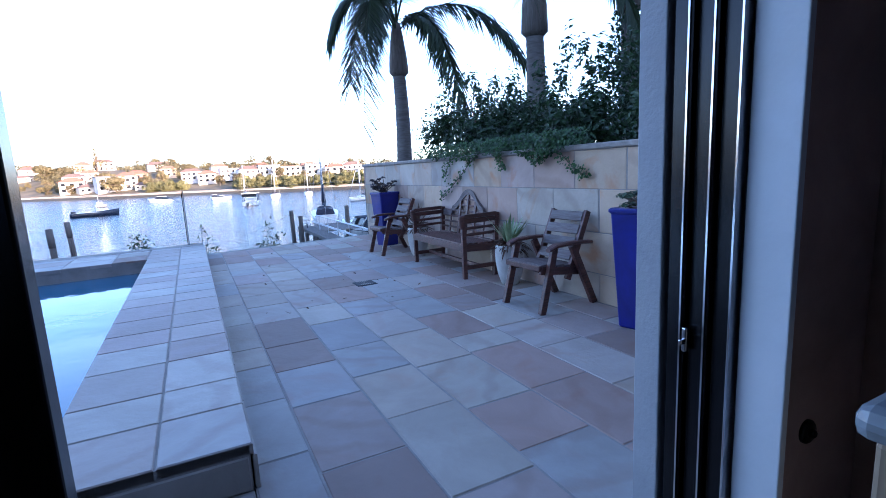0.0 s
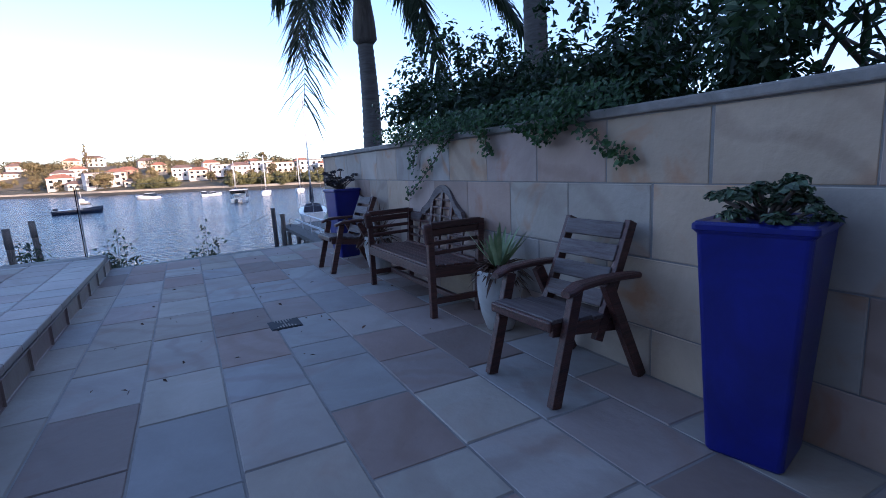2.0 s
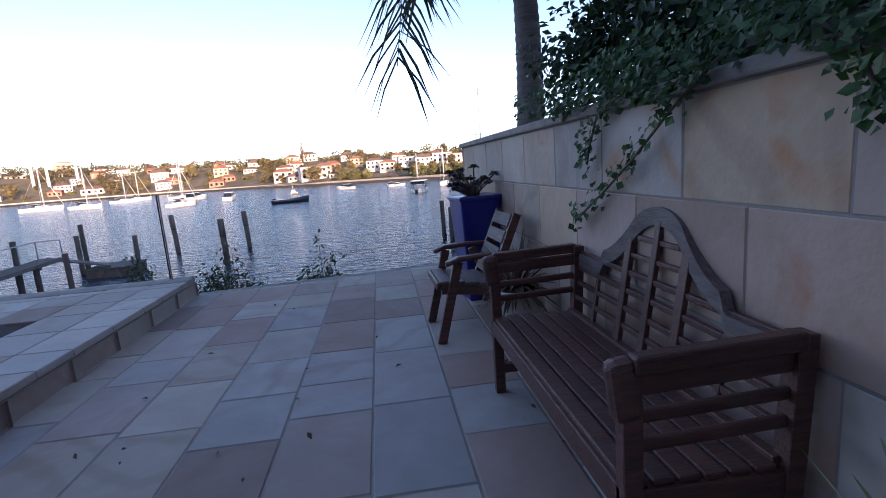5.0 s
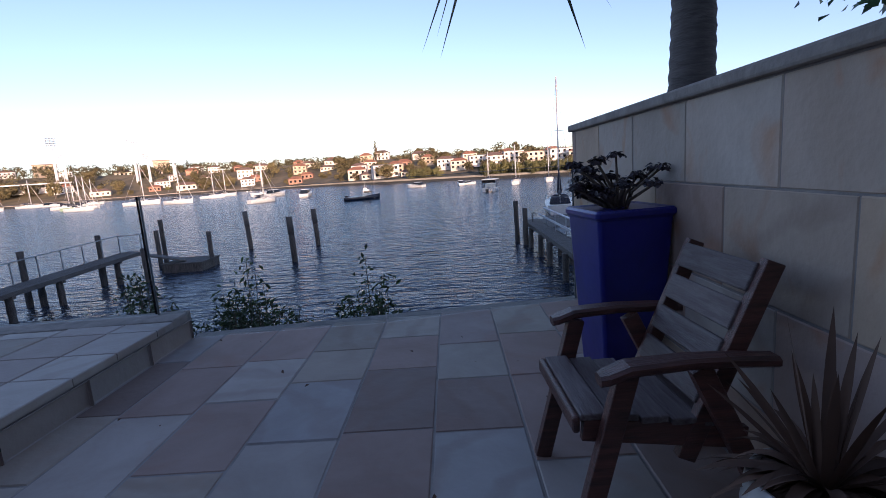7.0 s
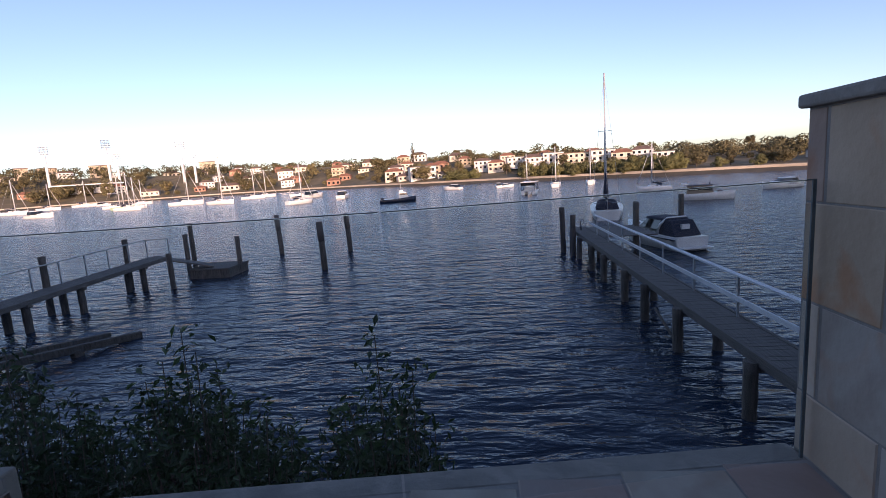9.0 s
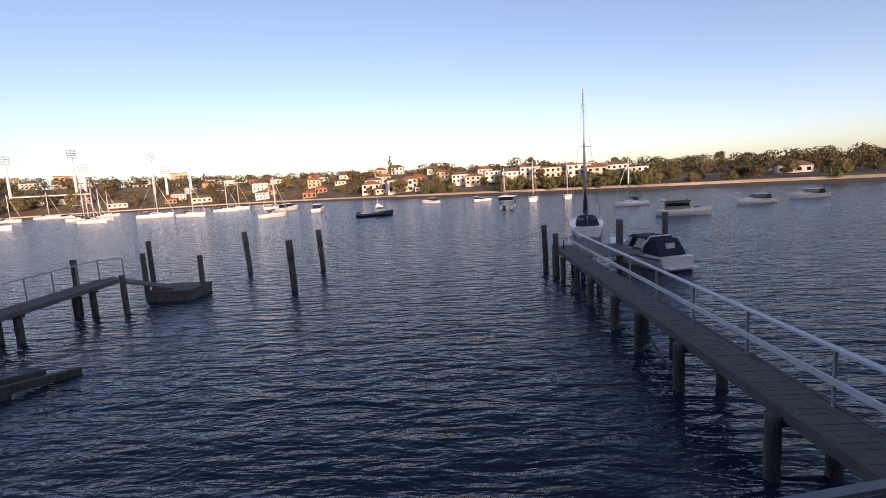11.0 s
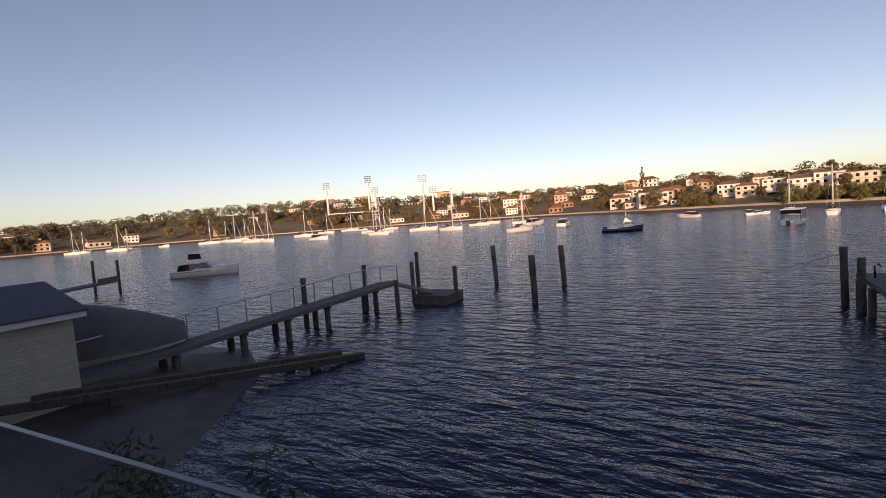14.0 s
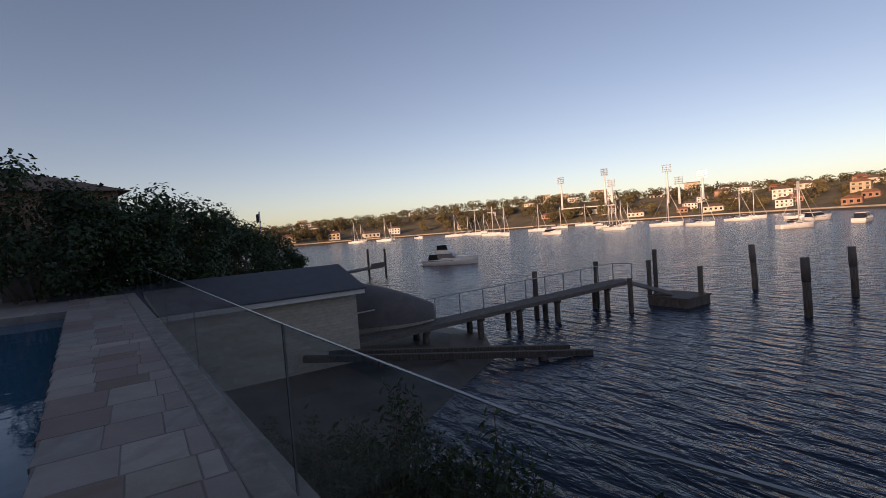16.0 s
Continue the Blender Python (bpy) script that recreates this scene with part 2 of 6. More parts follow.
def glass_mat(name, tint=(0.87, 0.90, 0.91)):
    m = bpy.data.materials.new(name); m.use_nodes = True
    n, l = m.node_tree.nodes, m.node_tree.links
    n.remove(n["Principled BSDF"])
    t = n.new("ShaderNodeBsdfTransparent"); t.inputs[0].default_value = (*tint, 1)
    g = n.new("ShaderNodeBsdfGlossy"); g.inputs["Roughness"].default_value = 0.02
    lw = n.new("ShaderNodeLayerWeight"); pw = n.new("ShaderNodeMath"); pw.operation = "POWER"; pw.inputs[1].default_value = 5.0
    l.new(lw.outputs["Facing"], pw.inputs[0])
    f = n.new("ShaderNodeMapRange"); f.inputs[3].default_value, f.inputs[4].default_value = 0.02, 0.6
    l.new(pw.outputs[0], f.inputs[0])
    x = n.new("ShaderNodeMixShader")
    l.new(f.outputs[0], x.inputs[0]); l.new(t.outputs[0], x.inputs[1]); l.new(g.outputs[0], x.inputs[2])
    l.new(x.outputs[0], n["Material Output"].inputs[0])
    return m


M_GLASS = glass_mat("clear_glass")
M_GLASSEDGE = mat("glass_edge", (0.17, 0.20, 0.21), 0.25, spec=0.6)


def water_mat(name, deep, scales, strength, rough=0.06, lean=(0, 0, 0)):
    """Chop of several sizes; lean: the mean tilt of the steeper wave faces."""
    m = bpy.data.materials.new(name); m.use_nodes = True
    n, l = m.node_tree.nodes, m.node_tree.links
    b = n["Principled BSDF"]
    b.inputs["Base Color"].default_value, b.inputs["Roughness"].default_value, b.inputs["IOR"].default_value = (*deep, 1), rough, 1.33
    tc = n.new("ShaderNodeTexCoord")
    last = None
    for sc, stretch, dist in scales:
        mp = n.new("ShaderNodeMapping"); mp.inputs["Scale"].default_value, mp.inputs["Rotation"].default_value = stretch, (0, 0, 0.16)
        l.new(tc.outputs["Object"], mp.inputs[0])
        z = n.new("ShaderNodeTexNoise"); z.inputs["Scale"].default_value, z.inputs["Detail"].default_value, z.inputs["Distortion"].default_value = sc, 3.0, 0.4
        l.new(mp.outputs[0], z.inputs[0])
        p = n.new("ShaderNodeBump"); p.inputs["Strength"].default_value, p.inputs["Distance"].default_value = strength, dist
        l.new(z.outputs[0], p.inputs["Height"])
        if last: l.new(last.outputs[0], p.inputs["Normal"])
        last = p
    add = n.new("ShaderNodeVectorMath"); add.operation = "ADD"; add.inputs[1].default_value = lean
    nrm = n.new("ShaderNodeVectorMath"); nrm.operation = "NORMALIZE"
    l.new(last.outputs[0], add.inputs[0]); l.new(add.outputs[0], nrm.inputs[0]); l.new(nrm.outputs[0], b.inputs["Normal"])
    return m


M_WATER = water_mat("river_water", (0.013, 0.027, 0.052), [(0.85, (0.36, 1, 1), 0.16), (2.1, (0.36, 1, 1), 0.2), (6.0, (0.8, 1, 1), 0.03)], 1.0, 0.11, (0.015, -0.06, 0))
M_POOL = water_mat("pool_water", (0.03, 0.13, 0.22), [(1.6, (1, 1, 1), 0.01), (5, (1, 1, 1), 0.003)], 0.5, 0.03)


# ---- mesh helpers ----
def empty(name, loc=(0, 0, 0), rz=0.0):
    e = new(name)
    e.empty_display_size = 0.1
    e.matrix_basis = pose(*loc, 0, 0, rz)
    return e


def part(name, bm, material, parent=None, label="", smooth=False):
    me = bpy.data.meshes.new(name)
    bm.to_mesh(me); bm.free()
    me.materials.append(material)
    if smooth:
        for p in me.polygons: p.use_smooth = True
    ob = new(name, me)
    if parent: ob.parent = parent
    if label: tagged(ob, label)
    return ob


def mesh_part(name, verts, faces, material, parent=None, label="", smooth=False):
    me = bpy.data.meshes.new(name)
    me.from_pydata([tuple(v) for v in verts], [], [tuple(f) for f in faces])
    me.update()
    me.materials.append(material)
    if smooth:
        for p in me.polygons: p.use_smooth = True
    ob = new(name, me)
    if parent: ob.parent = parent
    if label: tagged(ob, label)
    return ob


def add_box(bm, lo, hi, m=None, bevel=0.0):
    c = [(a + b) / 2 for a, b in zip(lo, hi)]
    s = [max(b - a, 1e-4) for a, b in zip(lo, hi)]
    r = bmesh.ops.create_cube(bm, size=1.0)
    bmesh.ops.scale(bm, vec=s, verts=r["verts"])
    bmesh.ops.translate(bm, vec=c, verts=r["verts"])
    vs = r["verts"]
    if bevel:
        es = list({e for v in vs for e in v.link_edges})
        out = bmesh.ops.bevel(bm, geom=es, offset=bevel, segments=2, affect="EDGES", profile=0.5)
        vs = list({v for f in out["faces"] for v in f.verts} | {v for v in vs if v.is_valid})
    if m is not None: bmesh.ops.transform(bm, matrix=m, verts=vs)
    return vs


def box(name, lo, hi, material, parent=None, bevel=0.0, label="", m=None):
    bm = bmesh.new(); add_box(bm, lo, hi, m, bevel)
    return part(name, bm, material, parent, label)


def bar(bm, p, q, w, h, bevel=0.004, up=(0, 0, 1)):
    """A squared bar from p to q, w wide and h deep."""
    p, q = Vector(p), Vector(q)
    d = (q - p); L = d.length; d.normalize()
    u = Vector(up)
    if abs(d.dot(u)) > 0.95: u = Vector((1, 0, 0))
    s = d.cross(u).normalized(); u = s.cross(d).normalized()
    m = Matrix((s, d, u)).transposed().to_4x4(); m.translation = p
    return add_box(bm, (-w / 2, 0, -h / 2), (w / 2, L, h / 2), m, bevel)


def bar_part(name, p, q, w, h, material, parent, bevel=0.004, label=""):
    bm = bmesh.new(); bar(bm, p, q, w, h, bevel)
    return part(name, bm, material, parent, label)


def tube(bm, pts, radii, seg=8, cap=True):
    """A round tube along the points."""
    rings = []
    for i, p in enumerate(pts):
        p = Vector(p)
        d = Vector(pts[min(i + 1, len(pts) - 1)]) - Vector(pts[max(i - 1, 0)])
        d.normalize()
        a = Vector((0, 0, 1)) if abs(d.z) < 0.9 else Vector((1, 0, 0))
        s = d.cross(a).normalized(); u = s.cross(d)
        r = radii[i] if isinstance(radii, (list, tuple)) else radii
        rings.append([bm.verts.new(p + s * r * math.cos(k * 2 * math.pi / seg) + u * r * math.sin(k * 2 * math.pi / seg)) for k in range(seg)])
    for a, b in zip(rings, rings[1:]):
        for k in range(seg):
            f = bm.faces.new((a[k], a[(k + 1) % seg], b[(k + 1) % seg], b[k])); f.smooth = True
    if cap:
        bm.faces.new(rings[0][::-1]); bm.faces.new(rings[-1])


def tube_part(name, pts, radii, material, parent=None, seg=8, label=""):
    bm = bmesh.new(); tube(bm, pts, radii, seg)
    return part(name, bm, material, parent, label)


def leaf_cloud(name, centres, normals, sizes, material, parent=None, aspect=0.5, fold=0.25, label="", droop=0.0, rng=None):
    """Many folded leaves as one mesh: four triangles each, pointed at both ends."""
    rng = rng or np.random.default_rng(5)
    n = len(centres)
    c = np.asarray(centres, float); nn = np.asarray(normals, float) + rng.normal(0, 0.45, (n, 3))
    nn /= np.linalg.norm(nn, axis=1)[:, None] + 1e-9
    t = rng.normal(0, 1, (n, 3)); t[:, 2] -= droop
    t -= nn * (t * nn).sum(1)[:, None]; t /= np.linalg.norm(t, axis=1)[:, None] + 1e-9
    b = np.cross(nn, t); s = np.asarray(sizes)[:, None]
    base, tip = c - t * s * 0.5, c + t * s * 0.5
    l, r = c - b * s * aspect * 0.5 + nn * s * fold * 0.4, c + b * s * aspect * 0.5 + nn * s * fold * 0.4
    v = np.stack([base, l, tip, r], 1).reshape(-1, 3)
    i = np.arange(n)[:, None] * 4
    f = np.concatenate([i + np.array([0, 2, 1]), i + np.array([0, 3, 2])], 0)
    return mesh_part(name, v.tolist(), f.tolist(), material, parent, label)


def lathe(bm, prof, seg=24, square=0.0):
    """Turn a profile of (radius, height); square > 0 makes a rounded square section."""
    rings = []
    for r, z in prof:
        ring = []
        for k in range(seg):
            a = 2 * math.pi * (k + 0.5) / seg
            x, y = math.cos(a), math.sin(a)
            if square:
                g = max(abs(x), abs(y)); w = square; x, y = x / g * w + x * (1 - w), y / g * w + y * (1 - w)
            ring.append(bm.verts.new((x * r, y * r, z)))
        rings.append(ring)
    for a, b in zip(rings, rings[1:]):
        for k in range(seg):
            f = bm.faces.new((a[k], a[(k + 1) % seg], b[(k + 1) % seg], b[k])); f.smooth = not square
    bm.faces.new(rings[0][::-1]); bm.faces.new(rings[-1])


def square_shell(bm, prof, r=0.022, k=4):
    """A square vessel with softened corners from (half side, height) pairs."""
    rings = []
    for hs, z in prof:
        ring = []
        for c in range(4):
            a0 = c * math.pi / 2
            sx, sy = ((1, 1), (-1, 1), (-1, -1), (1, -1))[c]
            for i in range(k + 1):
                a = a0 + i / k * math.pi / 2
                ring.append(bm.verts.new((sx * (hs - r) + r * math.cos(a), sy * (hs - r) + r * math.sin(a), z)))
        rings.append(ring)
    n = len(rings[0])
    for a, b in zip(rings, rings[1:]):
        for i in range(n): bm.faces.new((a[i], a[(i + 1) % n], b[(i + 1) % n], b[i]))
    bm.faces.new(rings[0][::-1]); bm.faces.new(rings[-1])


# ---- plan ----
WATER_Z = -3.8
WALL_END, WALL_H = 9.84, 1.48
def edge_y(x): return 9.76 + 0.12 * x if x > -3.6 else 9.12 + 0.05 * (x + 3.6)     # the river edge of the terrace
HOUSE_Y = 0.39                            # outer face of the house
POOL_X0, POOL_X1, POOL_Y0, COPE_Z, END_X = -17.0, -4.1, 2.3, 0.22, -26.0
def pool_y1(x): return 8.0 + 0.076 * (x + 4.1)   # river side of the pool

# ---- structure ----
water_bm = bmesh.new()
bmesh.ops.create_grid(water_bm, x_segments=1, y_segments=1, size=2500)
river = part("water", water_bm, M_WATER)
river.location = (0, 0, WATER_Z)
tagged(river, "rippled blue river water reflecting the sky", "river", kind="structure")

floor_bm = bmesh.new()
vs = [(-3.33, HOUSE_Y - 0.4), (0.3, HOUSE_Y - 0.4), (0.3, edge_y(0.3) - 0.02), (-3.33, edge_y(-3.33) - 0.02)]
def prism(bm, poly, z0, z1):
    a = [bm.verts.new((x, y, z0)) for x, y in poly]; b = [bm.verts.new((x, y, z1)) for x, y in poly]
    bm.faces.new(a[::-1]); bm.faces.new(b)
    for i in range(len(poly)):
        j = (i + 1) % len(poly); bm.faces.new((a[i], a[j], b[j], b[i]))
prism(floor_bm, vs, -3.9, -0.005)
prism(floor_bm, [(POOL_X0 + 0.005, HOUSE_Y - 0.4), (-3.335, HOUSE_Y - 0.4), (-3.335, 1.555), (POOL_X0 + 0.005, 1.555)], -3.9, -0.005)
terrace = tagged(part("floor", floor_bm, M_GROUT), "sandstone terrace floor laid in staggered rectangular slabs", "paving", kind="structure")
cope_bm = bmesh.new()
for poly in ([(-4.12, 1.56), (-3.335, 1.56), (-3.335, edge_y(-3.335) - 0.02), (-4.12, edge_y(-4.12) - 0.02)],
             [(END_X, pool_y1(END_X)), (-4.12, pool_y1(-4.12)), (-4.12, edge_y(-4.12) - 0.02), (END_X, edge_y(END_X) - 0.02)],
             [(END_X, -0.2), (POOL_X0, -0.2), (POOL_X0, pool_y1(POOL_X0)), (END_X, pool_y1(END_X))],
             [(POOL_X0, 1.56), (-4.12, 1.56), (-4.12, POOL_Y0), (POOL_X0, POOL_Y0)]):
    prism(cope_bm, poly, -3.9, COPE_Z - 0.008)
poolside = tagged(part("pool_surround", cope_bm, M_GROUT), "raised sandstone surround of the swimming pool", "pool surround", kind="structure")
pool_bm = bmesh.new(); prism(pool_bm, [(POOL_X0, POOL_Y0), (POOL_X1, POOL_Y0), (POOL_X1, pool_y1(POOL_X1)), (POOL_X0, pool_y1(POOL_X0))], -1.5, 0.02)
tagged(part("pool_water", pool_bm, M_POOL), "still blue water of the swimming pool", "pool water", kind="structure")

# the boundary wall: core, blocks (at the end of the file), cap
core_bm = bmesh.new(); add_box(core_bm, (0.004, -0.2, -0.3), (0.27, WALL_END, WALL_H))
wall = tagged(part("wall_east", core_bm, M_GROUT), "boundary wall clad in honed sandstone blocks", "wall", kind="structure")
cap_bm = bmesh.new(); add_box(cap_bm, (-0.03, -0.2, WALL_H), (0.31, WALL_END + 0.03, WALL_H + 0.055), bevel=0.012)
tagged(part("trim", cap_bm, M_CAP), "weathered stone coping on the boundary wall", "coping", kind="structure")
garden_bm = bmesh.new(); add_box(garden_bm, (0.272, -6, -3.9), (14, 9.8, 1.2))
tagged(part("ground", garden_bm, M_SOIL), "dark garden soil behind the wall", "garden bed", kind="structure")

# house behind the camera with the opening it leaves by
def house_shell():
    z1 = 3.0
    bm = bmesh.new()
    add_box(bm, (-2.2, HOUSE_Y - 0.26, -0.3), (0.0, HOUSE_Y, z1)); add_box(bm, (-20, HOUSE_Y - 0.26, -0.3), (-4.55, HOUSE_Y, z1))
    add_box(bm, (-4.55, HOUSE_Y - 0.26, 2.45), (-2.2, HOUSE_Y, z1))
    tagged(part("wall_house", bm, M_GREYP), "grey rendered house wall around the sliding door", "wall", kind="structure")
    bm = bmesh.new(); add_box(bm, (-1.62, -6, -0.2), (-1.42, HOUSE_Y - 0.262, 2.7))
    tagged(part("wall_room_east", bm, M_INWALL), "dim plastered wall inside the room", "wall", kind="structure")
    # unseen back wall, with a gap added at mid height to let daylight in
    bm = bmesh.new(); add_box(bm, (-9, -6.2, -0.2), (-1.4, -6.0, 0.9)); add_box(bm, (-9, -6.2, 2.3), (-1.4, -6.0, 2.7)); add_box(bm, (-9.2, -6.0, -0.2), (-9.0, HOUSE_Y - 0.262, 2.7))
    tagged(part("wall_room_back", bm, M_INWALL), "dim plastered walls inside the room", "wall", kind="structure")
    bm = bmesh.new(); add_box(bm, (-9, -6, -0.3), (-1.42, HOUSE_Y - 0.4, -0.03))
    tagged(part("floor_room", bm, mat("dark_tiles", (0.12, 0.10, 0.09), 0.4, scale=3)), "dark tiled floor inside the room", "floor", kind="structure")
    bm = bmesh.new(); add_box(bm, (-9, -6, 2.7), (-1.42, HOUSE_Y - 0.262, 2.75))
    tagged(part("ceiling", bm, M_PAINT), "white painted ceiling of the room", "ceiling", kind="structure")
    # unseen storey and flanks, added so that the house shades the terrace
    bm = bmesh.new(); add_box(bm, (-20, -14, 3.0), (6, HOUSE_Y - 0.1, 7.4)); add_box(bm, (-20, -14, -0.3), (-9.3, HOUSE_Y - 0.27, 3.0)); add_box(bm, (-1.2, -14, 1.2), (6, HOUSE_Y - 0.27, 3.0))
    tagged(part("wall_house_shade", bm, M_GREYP), "grey rendered upper mass of the house, unseen, added to shade the terrace", "wall", kind="structure")
house_shell()
# unseen blocks added behind, which shade the near water and the room's back opening
for nm, x0, x1, z1 in (("wall_shade_east", 9, 60, 14.5), ("wall_shade_far_east", 62, 160, 15.0), ("wall_shade_back", -60, 40, 17.5), ("wall_shade_west", -75, -20.5, 13.5), ("wall_shade_far_west", -200, -78, 12)):
    bm = bmesh.new(); yb = -40 if nm == "wall_shade_back" else -10; add_box(bm, (x0, yb - 14, -4), (x1, yb, z1))
    tagged(part(nm, bm, M_GREYP), "unseen plain block added to shade the near water", "house wall", kind="structure")
# unseen roof mass, its height set so the shadow covers the near water
bm = bmesh.new(); add_box(bm, (-20, -14, 7.4), (6, HOUSE_Y - 2.5, 9.3))
tagged(part("roof", bm, ROOFS_M[2]), "unseen slate grey roof mass, added to lengthen the house's shadow", "roof", kind="structure")

# ---- sliding door ----
def sliding_door():
    d = tagged(empty("sliding_door", (0, 0, 0)), "black aluminium sliding door pushed open", "door", kind="structure")
    y0, y1 = HOUSE_Y - 0.25, HOUSE_Y - 0.01
    box("jamb_trim", (-2.262, HOUSE_Y - 0.06, -0.02), (-2.202, HOUSE_Y + 0.03, 2.45), M_GREYP, d, 0.004, "grey outer jamb")
    for i in range(3):
        ya = HOUSE_Y - 0.075 - i * 0.062
        box("door_stile", (-2.255 + 0.012 * i, ya - 0.05, 0.0), (-2.19, ya, 2.43), M_FRAME, d, 0.006)
        box("track_fin", (-2.268 + 0.012 * i, ya - 0.056, 0.0), (-2.2, ya - 0.051, 2.43), M_CHROME, d)
    box("inner_jamb", (-2.215, HOUSE_Y - 0.38, 0.0), (-2.19, HOUSE_Y - 0.262, 2.45), M_PAINT, d, 0.004, "white painted jamb lining")
    box("lining_board", (-2.188, HOUSE_Y - 0.285, 0.0), (-2.145, HOUSE_Y - 0.264, 2.45), M_PAINT, d, 0.003, "white painted jamb lining")
    box("inner_return", (-2.143, HOUSE_Y - 0.30, 0.0), (-1.63, HOUSE_Y - 0.264, 2.6), M_INWALL, d, 0.0, "brown plastered return")
    h = box("door_lock", (-2.268, HOUSE_Y - 0.15, 0.83), (-2.254, HOUSE_Y - 0.135, 0.90), M_CHROME, d, 0.004, "small chrome latch")
    box("latch_lever", (-2.288, HOUSE_Y - 0.15, 0.855), (-2.268, HOUSE_Y - 0.14, 0.87), M_CHROME, h, 0.003)
    box("far_stile", (-4.52, HOUSE_Y - 0.13, 0.0), (-3.655, HOUSE_Y - 0.07, 2.43), M_FRAME, d, 0.006, "black stile of the fixed leaf")
    box("head_track", (-4.53, HOUSE_Y - 0.25, 2.4), (-2.2, HOUSE_Y - 0.05, 2.448), M_FRAME, d)
    box("threshold", (-4.53, HOUSE_Y - 0.25, -0.03), (-2.2, HOUSE_Y - 0.02, 0.004), M_FRAME, d)
sliding_door()
def wall_socket():
    o = tagged(empty("wall_socket", (-1.934, HOUSE_Y - 0.3, 0.567)), "round dark socket plate on the brown wall", "wall socket")
    bm = bmesh.new(); lathe(bm, [(0.036, 0.0), (0.036, 0.008), (0.030, 0.014), (0.014, 0.016)], 20)
    bmesh.ops.rotate(bm, matrix=Matrix.Rotation(radians(90), 3, "X"), verts=bm.verts); part("plate", bm, M_FRAME, o)
    bm = bmesh.new(); lathe(bm, [(0.012, 0.016), (0.012, 0.024), (0.008, 0.027)], 14)
    bmesh.ops.rotate(bm, matrix=Matrix.Rotation(radians(90), 3, "X"), verts=bm.verts); part("button", bm, M_FRAME, o)
wall_socket()
def side_table():
    t = tagged(empty("side_table", (-2.2, -0.32, -0.03)), "pale timber cabinet with a grey rounded top", "cabinet")
    box("body", (-0.16, -0.9, 0.0), (0.18, 0.1, 0.86), mat("pale_timber", (0.36, 0.26, 0.17), 0.5, scale=5, streak=(6, 6, 0.6)), t, 0.012)
    bm = bmesh.new(); add_box(bm, (-0.19, -0.93, 0.86), (0.18, 0.13, 0.93), bevel=0.028); part("top", bm, mat("grey_laminate", (0.30, 0.32, 0.34), 0.3), t, "grey rounded top")
side_table()


# ---- glass fence on the river edge ----
def glass_fence():
    joints = [-0.02, -1.70, -3.57, -7.2, -10.8, -14.4, -18.0, -21.6, -25.2]
    def line(x): return 9.40 + 0.2 * (x + 1.7) if x > -1.7 else 9.31 + 0.048 * (x + 3.57) if x > -3.57 else 9.31 + 0.037 * (x + 3.57)
    for i, (a, b) in enumerate(zip(joints, joints[1:])):
        z0, top = (0.0 if i < 2 else COPE_Z), 1.2
        p = tagged(empty("glass_panel", (0, 0, 0)), "clear frameless glass fence panel on the terrace edge", "glass fence", "glass fence panels")
        A, B = Vector((a - 0.006, line(a), 0)), Vector((b + 0.006, line(b), 0))
        mid, up = Vector((0, 0, (z0 + top) / 2)), Vector((0, 0, top - 0.0025))
        bm = bmesh.new(); bar(bm, A + mid, B + mid, 0.012, top - z0 - 0.012, 0.0)
        g = part("pane", bm, M_GLASS, p); g.visible_shadow = False
        bar_part("top_edge", A + up, B + up, 0.012, 0.005, M_GLASSEDGE, p, 0.0, "polished top edge")
        # ends facing +x are coloured black for the dark reflection in them, others pale
        ends = ([(A + Vector((-0.004, 0, 0)), M_FRAME if i > 1 else M_GLASSEDGE)] if i != 1 else []) + ([(B + Vector((0.004, 0, 0)), M_GLASSEDGE)] if i != 0 else [])
        for P, em in ends:
            bar_part("side_edge", P + Vector((0, 0, z0 + 0.01)), P + up, 0.008, 0.014, em, p, 0.0, "polished end edge of the glass")
    k = bmesh.new(); bar(k, (0.0, edge_y(0) + 0.05, -0.064), (-3.34, edge_y(-3.34) + 0.05, -0.064), 0.14, 0.12, 0.01)
    bar(k, (-3.345, edge_y(-3.61) + 0.143, COPE_Z - 0.118), (END_X, edge_y(END_X) + 0.13, COPE_Z - 0.118), 0.3, 0.24, 0.01)
    tagged(part("kerb", k, M_CAP), "pale stone kerb that carries the glass fence", "kerb", kind="structure")
glass_fence()


